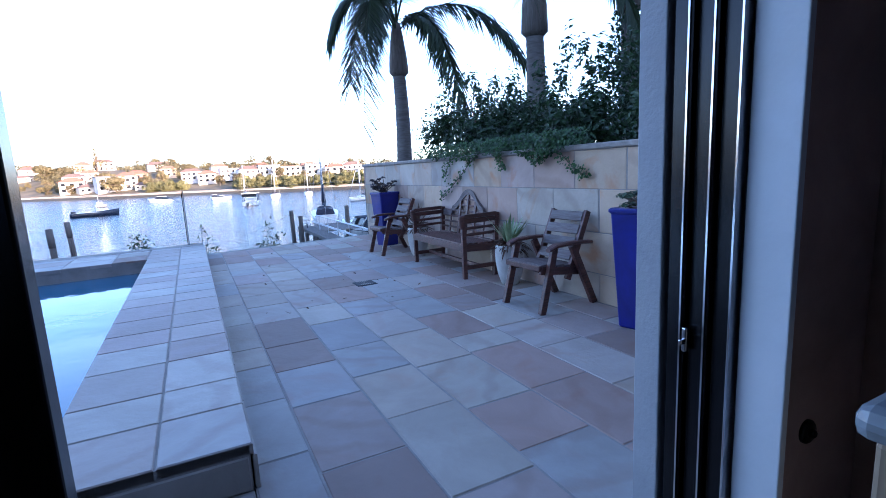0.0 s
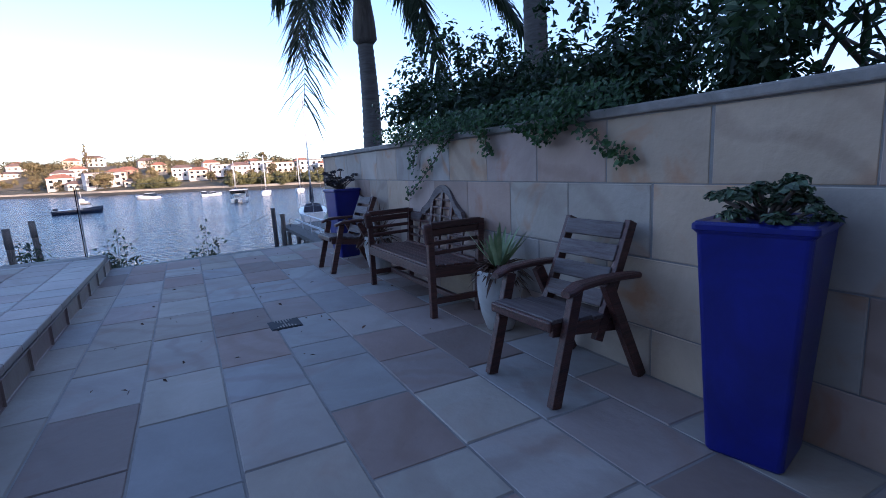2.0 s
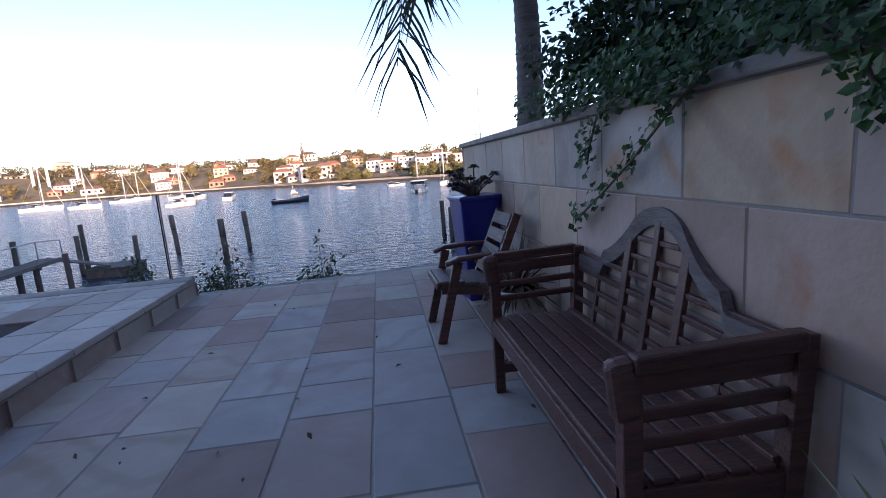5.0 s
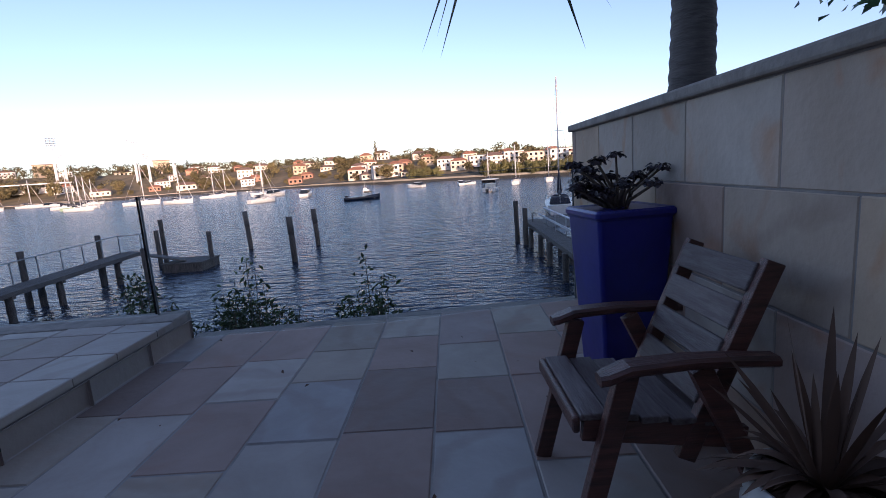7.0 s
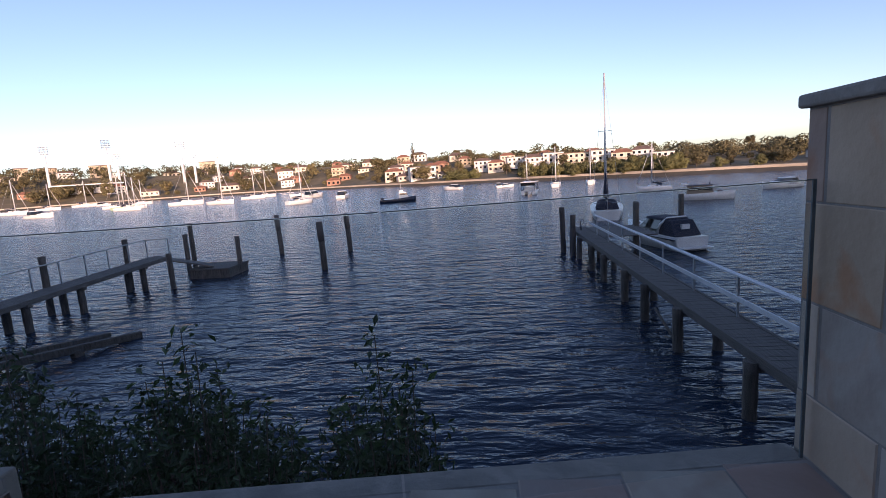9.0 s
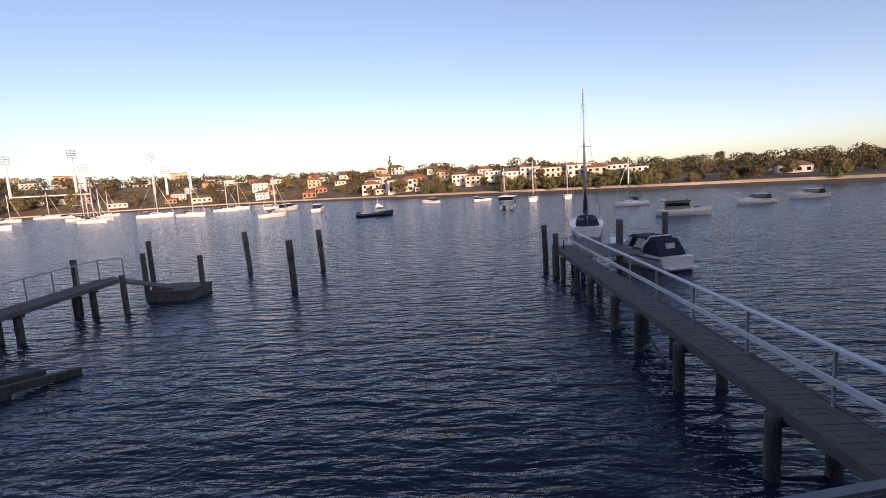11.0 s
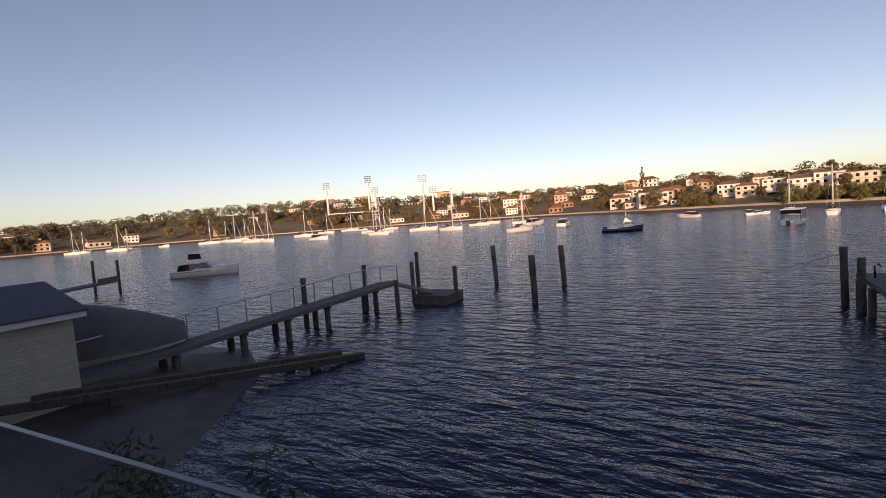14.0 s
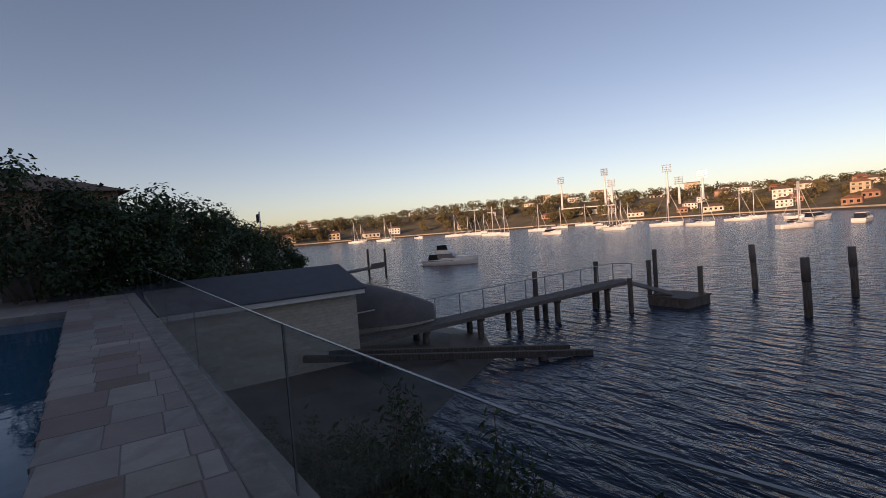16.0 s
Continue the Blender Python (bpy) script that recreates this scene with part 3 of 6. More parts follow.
# ---- furniture ----
def chair(loc, rz):
    """Garden armchair; it faces -x in its own space."""
    c = tagged(empty("garden_chair", loc, rz), "dark weathered hardwood slatted garden armchair", "chair", "garden chairs")
    W = 0.268
    for s in (-1, 1):
        y = s * W
        bar_part("front_leg", (-0.36, y, 0.0), (-0.20, y, 0.60), 0.045, 0.065, M_TEAK, c)
        bar_part("back_leg", (0.31, y, 0.0), (0.02, y, 0.60), 0.045, 0.065, M_TEAK, c)
        bar_part("back_post", (0.0, y - s * 0.045, 0.27), (0.27, y - s * 0.045, 0.90), 0.04, 0.06, M_TEAK, c)
        bm = bmesh.new()
        prof = [(-0.27, 0.60), (-0.21, 0.622), (-0.03, 0.63), (0.12, 0.625), (0.24, 0.615)]
        secs = []
        for (xa, za), w in zip([(-0.295, 0.592)] + prof, (0.03, 0.042, 0.044, 0.04, 0.036, 0.034)):
            secs.append([bm.verts.new((xa, y + s * 0.02 + dy, za + dz)) for dy, dz in ((-w, -0.008), (-w + 0.01, -0.017), (w - 0.01, -0.017), (w, -0.008), (w, 0.008), (w - 0.012, 0.017), (-w + 0.012, 0.017), (-w, 0.008))])
        for a, b_ in zip(secs, secs[1:]):
            for k in range(8): bm.faces.new((a[k], b_[k], b_[(k + 1) % 8], a[(k + 1) % 8]))
        bm.faces.new(secs[0]); bm.faces.new(secs[-1][::-1]); bmesh.ops.recalc_face_normals(bm, faces=bm.faces)
        part("armrest", bm, M_TEAK, c)
        bar_part("side_rail", (-0.33, y - s * 0.045, 0.40), (0.2, y - s * 0.045, 0.33), 0.03, 0.075, M_TEAK, c)
    for i in range(5):
        x = -0.34 + i * 0.098; z = 0.445 - i * 0.013
        bm = bmesh.new(); add_box(bm, (x, -W + 0.025, z - 0.012), (x + 0.09, W - 0.025, z + 0.012), bevel=0.006)
        part("seat_slat", bm, M_GREYTEAK, c, "silvered seat slat")
    bm = bmesh.new(); add_box(bm, (-0.365, -W + 0.02, 0.395), (-0.34, W - 0.02, 0.452), bevel=0.01); part("front_rail", bm, M_TEAK, c)
    for i in range(5):
        f = 0.16 + i * 0.19; x, z = 0.0 + 0.27 * f, 0.27 + 0.63 * f
        bm = bmesh.new(); add_box(bm, (-0.011, -W + 0.055, -0.048), (0.011, W - 0.055, 0.048), pose(x - 0.03, 0, z + 0.0, 0, 23, 0), 0.006)
        part("back_slat", bm, M_GREYTEAK, c, "silvered back slat")
    return c
chair((-0.36, 3.125, 0), 3)
chair((-0.405, 7.14, 0), 2)


def bench():
    """Bench with an arched lattice back and scrolled arms; faces -x."""
    b = tagged(empty("garden_bench", (-0.31, 5.28, 0)), "dark red-brown hardwood bench with arched lattice back", "bench")
    H = 0.73
    for s in (-1, 1):
        y = s * H
        bm = bmesh.new(); bar(bm, (-0.22, y, 0), (-0.22, y, 0.66), 0.05, 0.055, 0.006); bar(bm, (-0.225, y, 0.62), (-0.245, y, 0.79), 0.062, 0.085, 0.025); part("front_leg", bm, M_TEAK, b)
        bar_part("back_leg", (0.22, y, 0), (0.26, y, 0.80), 0.06, 0.055, M_TEAK, b)
        for z, w, h in ((0.775, 0.05, 0.05), (0.715, 0.03, 0.06), (0.625, 0.026, 0.034), (0.545, 0.026, 0.034)):
            bar_part("arm_rail", (-0.22, y + (s * 0.015 if z > 0.75 else 0), z), (0.25, y + (s * 0.015 if z > 0.75 else 0), z + 0.01), w, h, M_TEAK, b, 0.008)
        bar_part("low_stretcher", (-0.22, y, 0.14), (0.23, y, 0.14), 0.04, 0.05, M_TEAK, b)
        bar_part("side_rail", (-0.22, y, 0.385), (0.23, y, 0.37), 0.045, 0.085, M_TEAK, b)
    bar_part("front_rail", (-0.23, -H, 0.385), (-0.23, H, 0.385), 0.035, 0.085, M_TEAK, b)
    bar_part("long_stretcher", (0.0, -H, 0.14), (0.0, H, 0.14), 0.04, 0.045, M_TEAK, b)
    bar_part("back_rail", (0.21, -H, 0.42), (0.21, H, 0.42), 0.035, 0.06, M_TEAK, b)
    for i in range(6):
        x = -0.235 + i * 0.074
        bm = bmesh.new(); add_box(bm, (x, -H - 0.01, 0.425 - i * 0.003), (x + 0.064, H + 0.01, 0.447 - i * 0.003), bevel=0.006)
        part("seat_slat", bm, M_TEAK, b)
    # arched crest: a ribbon following the curve, 7 cm deep
    def crest(y):
        a = abs(y)
        if a < 0.2: return 0.875 + 0.19 * math.sqrt(1 - (a / 0.235) ** 2)
        if a < 0.43: return 0.825 + 0.15 * ((0.43 - a) / 0.23) ** 1.9 + 0.012 * math.sin((a - 0.2) / 0.23 * math.pi)
        return 0.81 - min(1.0, (a - 0.43) / 0.03) * 0.05
    ys = [(-0.7 + 1.4 * i / 80) for i in range(81)]
    bm = bmesh.new(); rows_ = []
    for y in ys:
        z = crest(y); lean = lambda q: 0.215 + (q - 0.42) * 0.16
        w = 0.075
        rows_.append([bm.verts.new((lean(z) + dx, y * (0.98 if q else 0.80 + 0.2 * min(1, abs(y) / 0.4)), z - (0 if q else w))) for dx, q in ((-0.02, 1), (0.02, 1), (0.02, 0), (-0.02, 0))])
    for r0, r1 in zip(rows_, rows_[1:]):
        for k in range(4): bm.faces.new((r0[k], r0[(k + 1) % 4], r1[(k + 1) % 4], r1[k]))
    bm.faces.new(rows_[0]); bm.faces.new(rows_[-1][::-1])
    bmesh.ops.recalc_face_normals(bm, faces=bm.faces)
    part("crest_rail", bm, M_GREYTEAK, b, "silvered curved crest rail")
    lean = lambda q: 0.215 + (q - 0.42) * 0.16
    for y in (-0.205, 0.0, 0.205):
        bar_part("lattice_post", (lean(0.43), y, 0.43), (lean(crest(y) - 0.05), y, crest(y) - 0.05), 0.04 if abs(y) < 0.1 else 0.05, 0.024, M_TEAK, b)
    for y in (-0.46, 0.46):
        bar_part("lattice_slat", (lean(0.43), y, 0.43), (lean(crest(y) - 0.05), y, crest(y) - 0.05), 0.026, 0.018, M_TEAK, b)
    for z in (0.52, 0.60, 0.68, 0.76):
        bar_part("lattice_rail", (lean(z) + 0.004, -H + 0.03, z), (lean(z) + 0.004, H - 0.03, z), 0.02, 0.026, M_TEAK, b)
    for z in (0.84, 0.92):
        w = 0.19 if z < 0.9 else 0.15
        bar_part("lattice_rail", (lean(z) + 0.004, -w, z), (lean(z) + 0.004, w, z), 0.018, 0.022, M_TEAK, b)
bench()


def blue_pot(loc, rz, leaf, lab, seed, wild, tall=1.0):
    p = tagged(empty("tall_planter", loc, rz), "tall tapered square planter in cobalt blue glaze", "planter", "blue planters")
    bm = bmesh.new(); square_shell(bm, [(0.138, 0), (0.145, 0.012), (0.196, 0.94), (0.204, 0.95), (0.206, 0.982), (0.20, 0.99), (0.178, 0.985), (0.172, 0.90)])
    bd = part("body", bm, M_BLUE, p)
    bm = bmesh.new(); square_shell(bm, [(0.2065, 0.953), (0.211, 0.958), (0.211, 0.978), (0.2065, 0.984)]); part("rim", bm, M_BLUE, bd, "rolled glazed rim")
    box("soil", (-0.165, -0.165, 0.88), (0.165, 0.165, 0.915), M_SOIL, p)
    rng = np.random.default_rng(seed)
    pl = tagged(empty("succulent", (loc[0], loc[1], 0.905), rz), lab, "plant")
    tips = []
    for i in range(26):
        a = rng.uniform(0, 6.283); r = 0.2 * wild * math.sqrt(rng.uniform(0.02, 1)); h = tall * rng.uniform(0.07, 0.21 * (1.25 - r * 1.6))
        mid = (r * 0.35 * math.cos(a), r * 0.35 * math.sin(a), h * 0.6); tip = (r * math.cos(a), r * math.sin(a), h)
        tube_part("stem", [(0.02 * math.cos(a), 0.02 * math.sin(a), 0), mid, tip], [0.011, 0.009, 0.006], M_BARK, pl, 6); tips.append(tip)
    cs, ns = [], []
    for t in tips:
        for k in range(46):
            d = rng.normal(0, 1, 3); d /= np.linalg.norm(d)
            d[2] = abs(d[2]) * 0.7 - 0.1
            cs.append(np.array(t) + d * rng.uniform(0.02, 0.055)); ns.append(np.array((0, 0, 1)) + d)
    leaf_cloud("foliage", cs, ns, rng.uniform(0.024, 0.042, len(cs)), leaf, pl, 0.7, 0.3, rng=rng)
blue_pot((-0.225, 2.12, 0), 14, M_JADE, "leafy green jade plant in the blue planter", 3, 1.0)
blue_pot((-0.225, 8.02, 0), 8, M_PURPLE, "dark purple-leaved succulent in the blue planter", 8, 1.3, 1.75)


def white_pot(loc, seed, big):
    p = tagged(empty("white_pot", loc), "chalky white tapered ceramic plant pot", "plant pot", "white pots")
    bm = bmesh.new(); lathe(bm, [(0.085, 0), (0.10, 0.008), (0.14, 0.12), (0.165, 0.27), (0.168, 0.38), (0.16, 0.45), (0.152, 0.465), (0.14, 0.46), (0.136, 0.42)], 28)
    part("body", bm, M_WHITEPOT, p)
    pl = tagged(empty("agave", (loc[0], loc[1], 0.45)), "spiky grey-green agave with dry lower leaves", "plant", "agaves")
    rng = np.random.default_rng(seed)
    V, Fc = [], []
    V2, F2 = [], []
    def blade(V, Fc, a, L, rise, w, sag):
        n0 = len(V); d = np.array((math.cos(a), math.sin(a), 0)); s = np.array((-math.sin(a), math.cos(a), 0))
        for i in range(7):
            u = i / 6; r = L * u * math.cos(rise); z = L * u * math.sin(rise) - sag * u * u
            ww = w * (0.75 + 0.5 * math.sin(u * 2.2)) * (1 - u ** 3)
            c = d * (0.015 + r) + np.array((0, 0, z))
            V += [c - s * ww + (0, 0, ww * 0.55), c, c + s * ww + (0, 0, ww * 0.55)]
        for i in range(6):
            k = n0 + i * 3
            Fc += [(k, k + 1, k + 4, k + 3), (k + 1, k + 2, k + 5, k + 4)]
    for i in range(24 if big else 20):
        V, Fc = [], []
        blade(V, Fc, i * 2.4, rng.uniform(0.28, 0.44), math.radians(rng.uniform(40, 86)), 0.017 if big else 0.012, rng.uniform(0.0, 0.06))
        mesh_part("blade", V, Fc, M_AGAVE if big else M_DRY, pl, smooth=True)
    for i in range(90):
        blade(V2, F2, i * 2.4 + 0.3, rng.uniform(0.16, 0.30), math.radians(rng.uniform(5, 50)), 0.015, rng.uniform(0.08, 0.2))
    tagged(mesh_part("dry_leaf", V2, F2, M_DRY, pl, "withered brown leaves", True), kind="stuff")
white_pot((-0.225, 4.02, 0), 4, True)
white_pot((-0.27, 6.5, 0), 5, False)


# ---- drain and fallen leaves ----
def drain():
    dark = mat("drain_iron", (0.035, 0.037, 0.045), 0.75)
    d = tagged(empty("floor_drain", (-1.635, 5.15, 0), 1), "square dark metal floor drain grate", "drain")
    box("frame", (-0.125, -0.125, -0.012), (0.125, 0.125, 0.004), dark, d)
    box("grate", (-0.112, -0.112, 0.004), (0.112, 0.112, 0.008), dark, d, 0.0, "dark slotted plate")
    for i in range(9):
        x = -0.092 + i * 0.023
        for s in (-1, 1):
            y0, y1 = sorted((s * (abs(x) + 0.008), s * 0.104))
            if abs(y1 - y0) > 0.008: box("bar", (x - 0.006, y0, 0.008), (x + 0.005, y1, 0.0105), M_CAP, d, 0.0, "worn grey metal bar")
drain()
rng = np.random.default_rng(11)
fx = rng.uniform(-3.1, -0.1, 46); fy = rng.uniform(4.2, 9.2, 46)
leaf_cloud("fallen_leaves", np.stack([fx, fy, np.full(46, 0.012)], 1), np.tile((0, 0, 1), (46, 1)), rng.uniform(0.02, 0.055, 46), M_DRY, None, 0.5, 0.3)
tagged(bpy.data.objects["fallen_leaves"], "scattered dry brown leaves on the paving", "leaves", kind="stuff")


# ---- hedge, ivy, palms ----
def hedge():
    rng = np.random.default_rng(21)
    def top(y): return 2.2 + 0.32 * math.sin(y * 0.9 + 0.8) + 0.22 * math.sin(y * 2.3) + (0.25 if 3.6 < y < 5.6 else 0)
    blobs = []
    for i in range(135):
        y = rng.uniform(2.5, 7.2); x = rng.uniform(0.25, 1.9); z = rng.uniform(1.45, top(y) - 0.16 + 0.25 * (x > 0.9))
        blobs.append((x, y, z, rng.uniform(0.14, 0.30)))
    sprays = []
    for i in range(84):
        y = rng.uniform(0.2, 3.2) if i % 2 else rng.uniform(2.6, 6.6); sprays.append((rng.uniform(0.35, 1.5), y, (top(y) + rng.uniform(-0.05, 0.32)) if y > 2.6 else rng.uniform(1.5, 2.25), rng.uniform(0.10, 0.2)))
    h = tagged(empty("hedge", (0.8, 4, 1.2)), "dense dark green hedge growing above the wall", "hedge")
    bm = bmesh.new()
    for i in range(26):
        y = rng.uniform(0.5, 7.0); x = rng.uniform(0.5, 1.5)
        tube(bm, [(x - 0.8, y - 4, -0.05), (x - 0.75 + rng.normal(0, .1), y - 4 + rng.normal(0, .15), 0.5), (x - 0.8 + rng.normal(0, .2), y - 4 + rng.normal(0, .3), top(y) - 1.3)], [0.03, 0.02, 0.008], 6)
    tagged(part("branch", bm, M_BARK, h), kind="stuff")
    cs, ns = [], []
    for x, y, z, r in blobs:
        d = rng.normal(0, 1, (190, 3)); d /= np.linalg.norm(d, axis=1)[:, None]
        cs.append(np.array((x - 0.8, y - 4, z - 1.2)) + d * r * rng.uniform(0.55, 1.25, (190, 1))); ns.append(d + (0, 0, 0.5))
    for x, y, z, r in sprays:
        d = rng.normal(0, 1, (48, 3)); d /= np.linalg.norm(d, axis=1)[:, None]
        cs.append(np.array((x - 0.8, y - 4, z - 1.2)) + d * r * rng.uniform(0.2, 1.3, (48, 1)) * (0.7, 0.7, 1.3)); ns.append(d + (0, 0, 0.5))
    cs, ns = np.concatenate(cs), np.concatenate(ns)
    leaf_cloud("foliage", cs, ns, rng.uniform(0.045, 0.095, len(cs)), M_LEAF, h, 0.55, 0.3, rng=rng)
    # sparser, long-leaved shrub by the house
    s = tagged(empty("tall_shrub", (0.9, 1.2, 1.2)), "tall shrub with long pointed dark leaves", "shrub")
    bm = bmesh.new(); cs, ns = [], []
    for i in range(13):
        x, y = rng.uniform(-0.4, 0.8), rng.uniform(-1.8, 1.4); hgt = rng.uniform(0.7, 1.7)
        pts = [(x, y, 0), (x + rng.normal(0, .08), y + rng.normal(0, .1), hgt * 0.6), (x + rng.normal(0, .15), y + rng.normal(0, .2), hgt)]
        tube(bm, pts, [0.016, 0.011, 0.004], 5)
        for k in range(46):
            u = rng.uniform(0.3, 1); q = np.array(pts[1]) * (1 - u) + np.array(pts[2]) * u
            cs.append(q + rng.normal(0, 0.13, 3)); ns.append((rng.normal(), rng.normal(), 1))
    tagged(part("branch", bm, M_BARK, s), kind="stuff")
    leaf_cloud("foliage", np.array(cs), np.array(ns), rng.uniform(0.16, 0.36, len(cs)), M_LEAF, s, 0.17, 0.2, rng=rng, droop=0.6)
hedge()


def ivy():
    rng = np.random.default_rng(31)
    # hanging trails: points on the wall face (y, z)
    trails = [[(4.9, 1.55), (5.15, 1.42), (5.42, 1.25), (5.66, 1.12), (5.9, 1.0), (6.02, 0.94)], [(5.3, 1.56), (5.55, 1.52), (5.75, 1.45), (5.82, 1.34), (5.86, 1.24)],
              [(4.55, 1.56), (4.45, 1.48), (4.40, 1.38), (4.36, 1.33)], [(3.5, 1.58), (3.3, 1.44), (3.15, 1.32), (3.04, 1.26), (2.96, 1.25)], [(6.3, 1.56), (6.0, 1.53), (5.6, 1.55)]]
    v = tagged(empty("ivy", (0, 5, 1.5)), "bright green ivy trailing over the stone wall", "ivy")
    bm = bmesh.new(); cs, ns = [], []
    for tr in trails:
        pts = [(-0.05, y - 5, z - 1.5) for y, z in tr]
        tube(bm, [(0.12, tr[0][0] - 5, 0.1)] + pts, 0.006, 5)
        for (a, b) in zip(pts, pts[1:]):
            for k in range(34):
                u = rng.uniform(); q = np.array(a) * (1 - u) + np.array(b) * u
                cs.append(q + (rng.uniform(-0.05, 0.02), rng.normal(0, 0.035), rng.normal(0, 0.03))); ns.append((-1, rng.normal(0, .4), 0.6))
    for (y0, y1, drop, n) in ((3.3, 4.05, 0.22, 620), (4.2, 4.7, 0.10, 260), (4.7, 5.6, 0.12, 420), (3.0, 3.5, 0.06, 140), (5.5, 6.8, 0.05, 260)):
        for k in range(int(n * 1.8)):
            y = rng.uniform(y0, y1); z = 1.56 + rng.uniform(-drop * (1 - abs((y - (y0 + y1) / 2) / (y1 - y0)) * 1.6), 0.14)
            cs.append((rng.uniform(-0.2, 0.12) if z > 1.5 else rng.uniform(-0.15, -0.03), y - 5, z - 1.5)); ns.append((-0.9, rng.normal(0, .4), 0.8))
    tagged(part("stem", bm, M_BARK, v), kind="stuff")
    leaf_cloud("foliage", np.array(cs), np.array(ns), rng.uniform(0.022, 0.048, len(cs)), M_IVY, v, 0.85, 0.3, rng=rng, droop=0.3)
ivy()


def frond(V, Fc, rng, base, az, L, rise, sag, leaf=0.6):
    """An arching feather frond with two rows of hanging leaflets."""
    pts = []
    d = np.array((math.cos(az), math.sin(az)))
    for i in range(15):
        u = i / 14
        r = L * (u * math.cos(rise) - 0.10 * u * u); z = L * math.sin(rise) * u - sag * u ** 2.3
        pts.append(np.array((base[0] + d[0] * r, base[1] + d[1] * r, base[2] + z)))
    side = np.array((-d[1], d[0], 0))
    for i in range(14):
        a, b = pts[i], pts[i + 1]; w = 0.028 * (1 - i / 15)
        n0 = len(V); V += [a - side * w, a + side * w, b + side * w * 0.9, b - side * w * 0.9, (a + b) / 2 + (0, 0, -w)]
        Fc += [(n0, n0 + 1, n0 + 2, n0 + 3), (n0, n0 + 4, n0 + 1), (n0 + 3, n0 + 2, n0 + 4)]
        if i < 2: continue
        t = (b - a) / np.linalg.norm(b - a)
        for k in range(10):
            q = a + (b - a) * (k / 10)
            for s in (-1, 1):
                ll = leaf * (0.55 + 0.6 * math.sin(min(1, (i - 1) / 12) * 2.6)) * rng.uniform(0.8, 1.15)
                out = side * s * rng.uniform(0.55, 1.0) + t * rng.uniform(0.4, 0.9) + np.array((0, 0, rng.uniform(-0.85, -0.1)))
                out /= np.linalg.norm(out); m = q + out * ll * 0.55 + (0, 0, 0.02); e = q + out * ll + (0, 0, -0.10 * ll)
                wv = np.cross(out, (0, 0, 1)); wv /= np.linalg.norm(wv) + 1e-6; wv = wv * 0.016
                n0 = len(V); V += [q - wv, q + wv, m - wv, m + wv, e]
                Fc += [(n0, n0 + 1, n0 + 3, n0 + 2), (n0 + 2, n0 + 3, n0 + 4)]


def palm(loc, z_shaft, shaft, r0, fronds, seed, ivyclad=False):
    p = tagged(empty("palm_tree", loc), "palm with grey ringed trunk and drooping feather fronds", "palm tree", "palms")
    rng = np.random.default_rng(seed); h = z_shaft - loc[2]
    pts, rad = [], []
    for i in range(40):
        u = i / 39; pts.append((0.03 * math.sin(u * 3), 0, h * u)); rad.append(r0 * (1.05 - 0.25 * u) * (1.0 + (0.035 if i % 2 else -0.02)))
    tube_part("trunk", pts, rad, M_PALMT, p, 14)
    x = pts[-1][0]
    tube_part("crownshaft", [(x, 0, h), (x, 0, h + 0.08), (x, 0, h + shaft * 0.35), (x, 0, h + shaft * 0.8), (x, 0, h + shaft)], [r0 * 0.85, r0 * 1.25, r0 * 1.15, r0 * 0.75, r0 * 0.5], M_SHAFT, p, 14)
    for az, L, rise, sag, zb in fronds:
        V, Fc = [], []
        frond(V, Fc, rng, (x, 0, h + shaft * zb), math.radians(az), L, math.radians(rise), sag)
        mesh_part("frond", V, Fc, M_FROND, p)
    if ivyclad:
        cs = [(0.24 * math.cos(a), 0.24 * math.sin(a), z) for a, z in zip(rng.uniform(0, 6.28, 1600), rng.uniform(0.2, h + 0.1, 1600))]
        cs = np.array(cs) + rng.normal(0, 0.05, (1600, 3)); ns = cs * (1, 1, 0)
        leaf_cloud("creeper", cs, ns, rng.uniform(0.05, 0.10, 1600), M_LEAF, p, 0.7, 0.3, "leafy creeper climbing the trunk", rng=rng)
palm((0.75, 9.3, 1.2), 3.32, 1.05, 0.165, [(-125, 4.5, 42, 5.2, 0.8), (-150, 2.8, 50, 3.4, 0.85), (-131, 4.0, 52, 4.6, 0.85), (-62, 2.4, 40, 3.4, 0.8), (-28, 3.7, 30, 3.0, 0.95), (-75, 3.2, 62, 1.3, 1.0), (25, 2.8, 45, 2.6, 0.9), (95, 2.8, 50, 2.4, 0.9), (160, 2.9, 55, 2.6, 0.95), (-100, 3.0, 75, 0.8, 1.0), (60, 3, 75, 0.8, 1.0), (-170, 3.2, 70, 1.4, 1.0)], 41)
palm((2.6, 7.1, 1.2), 3.7, 1.5, 0.2, [(-70, 2.8, 35, 3.2, 0.7), (-130, 2.8, 45, 3.0, 0.8), (-30, 2.8, 40, 3.0, 0.8), (40, 2.8, 50, 2.0, 0.9), (120, 2.8, 50, 2.0, 0.9), (-100, 3, 70, 0.8, 1.0), (180, 2.8, 60, 1.6, 1.0)], 42)
palm((4.3, 6.4, 1.2), 4.1, 1.5, 0.2, [(-70, 2.8, 45, 2.2, 0.8), (-140, 2.8, 50, 2.0, 0.9), (30, 2.8, 50, 2.0, 0.9), (110, 2.8, 55, 1.8, 0.9), (180, 2.8, 60, 1.6, 1.0)], 43, True)


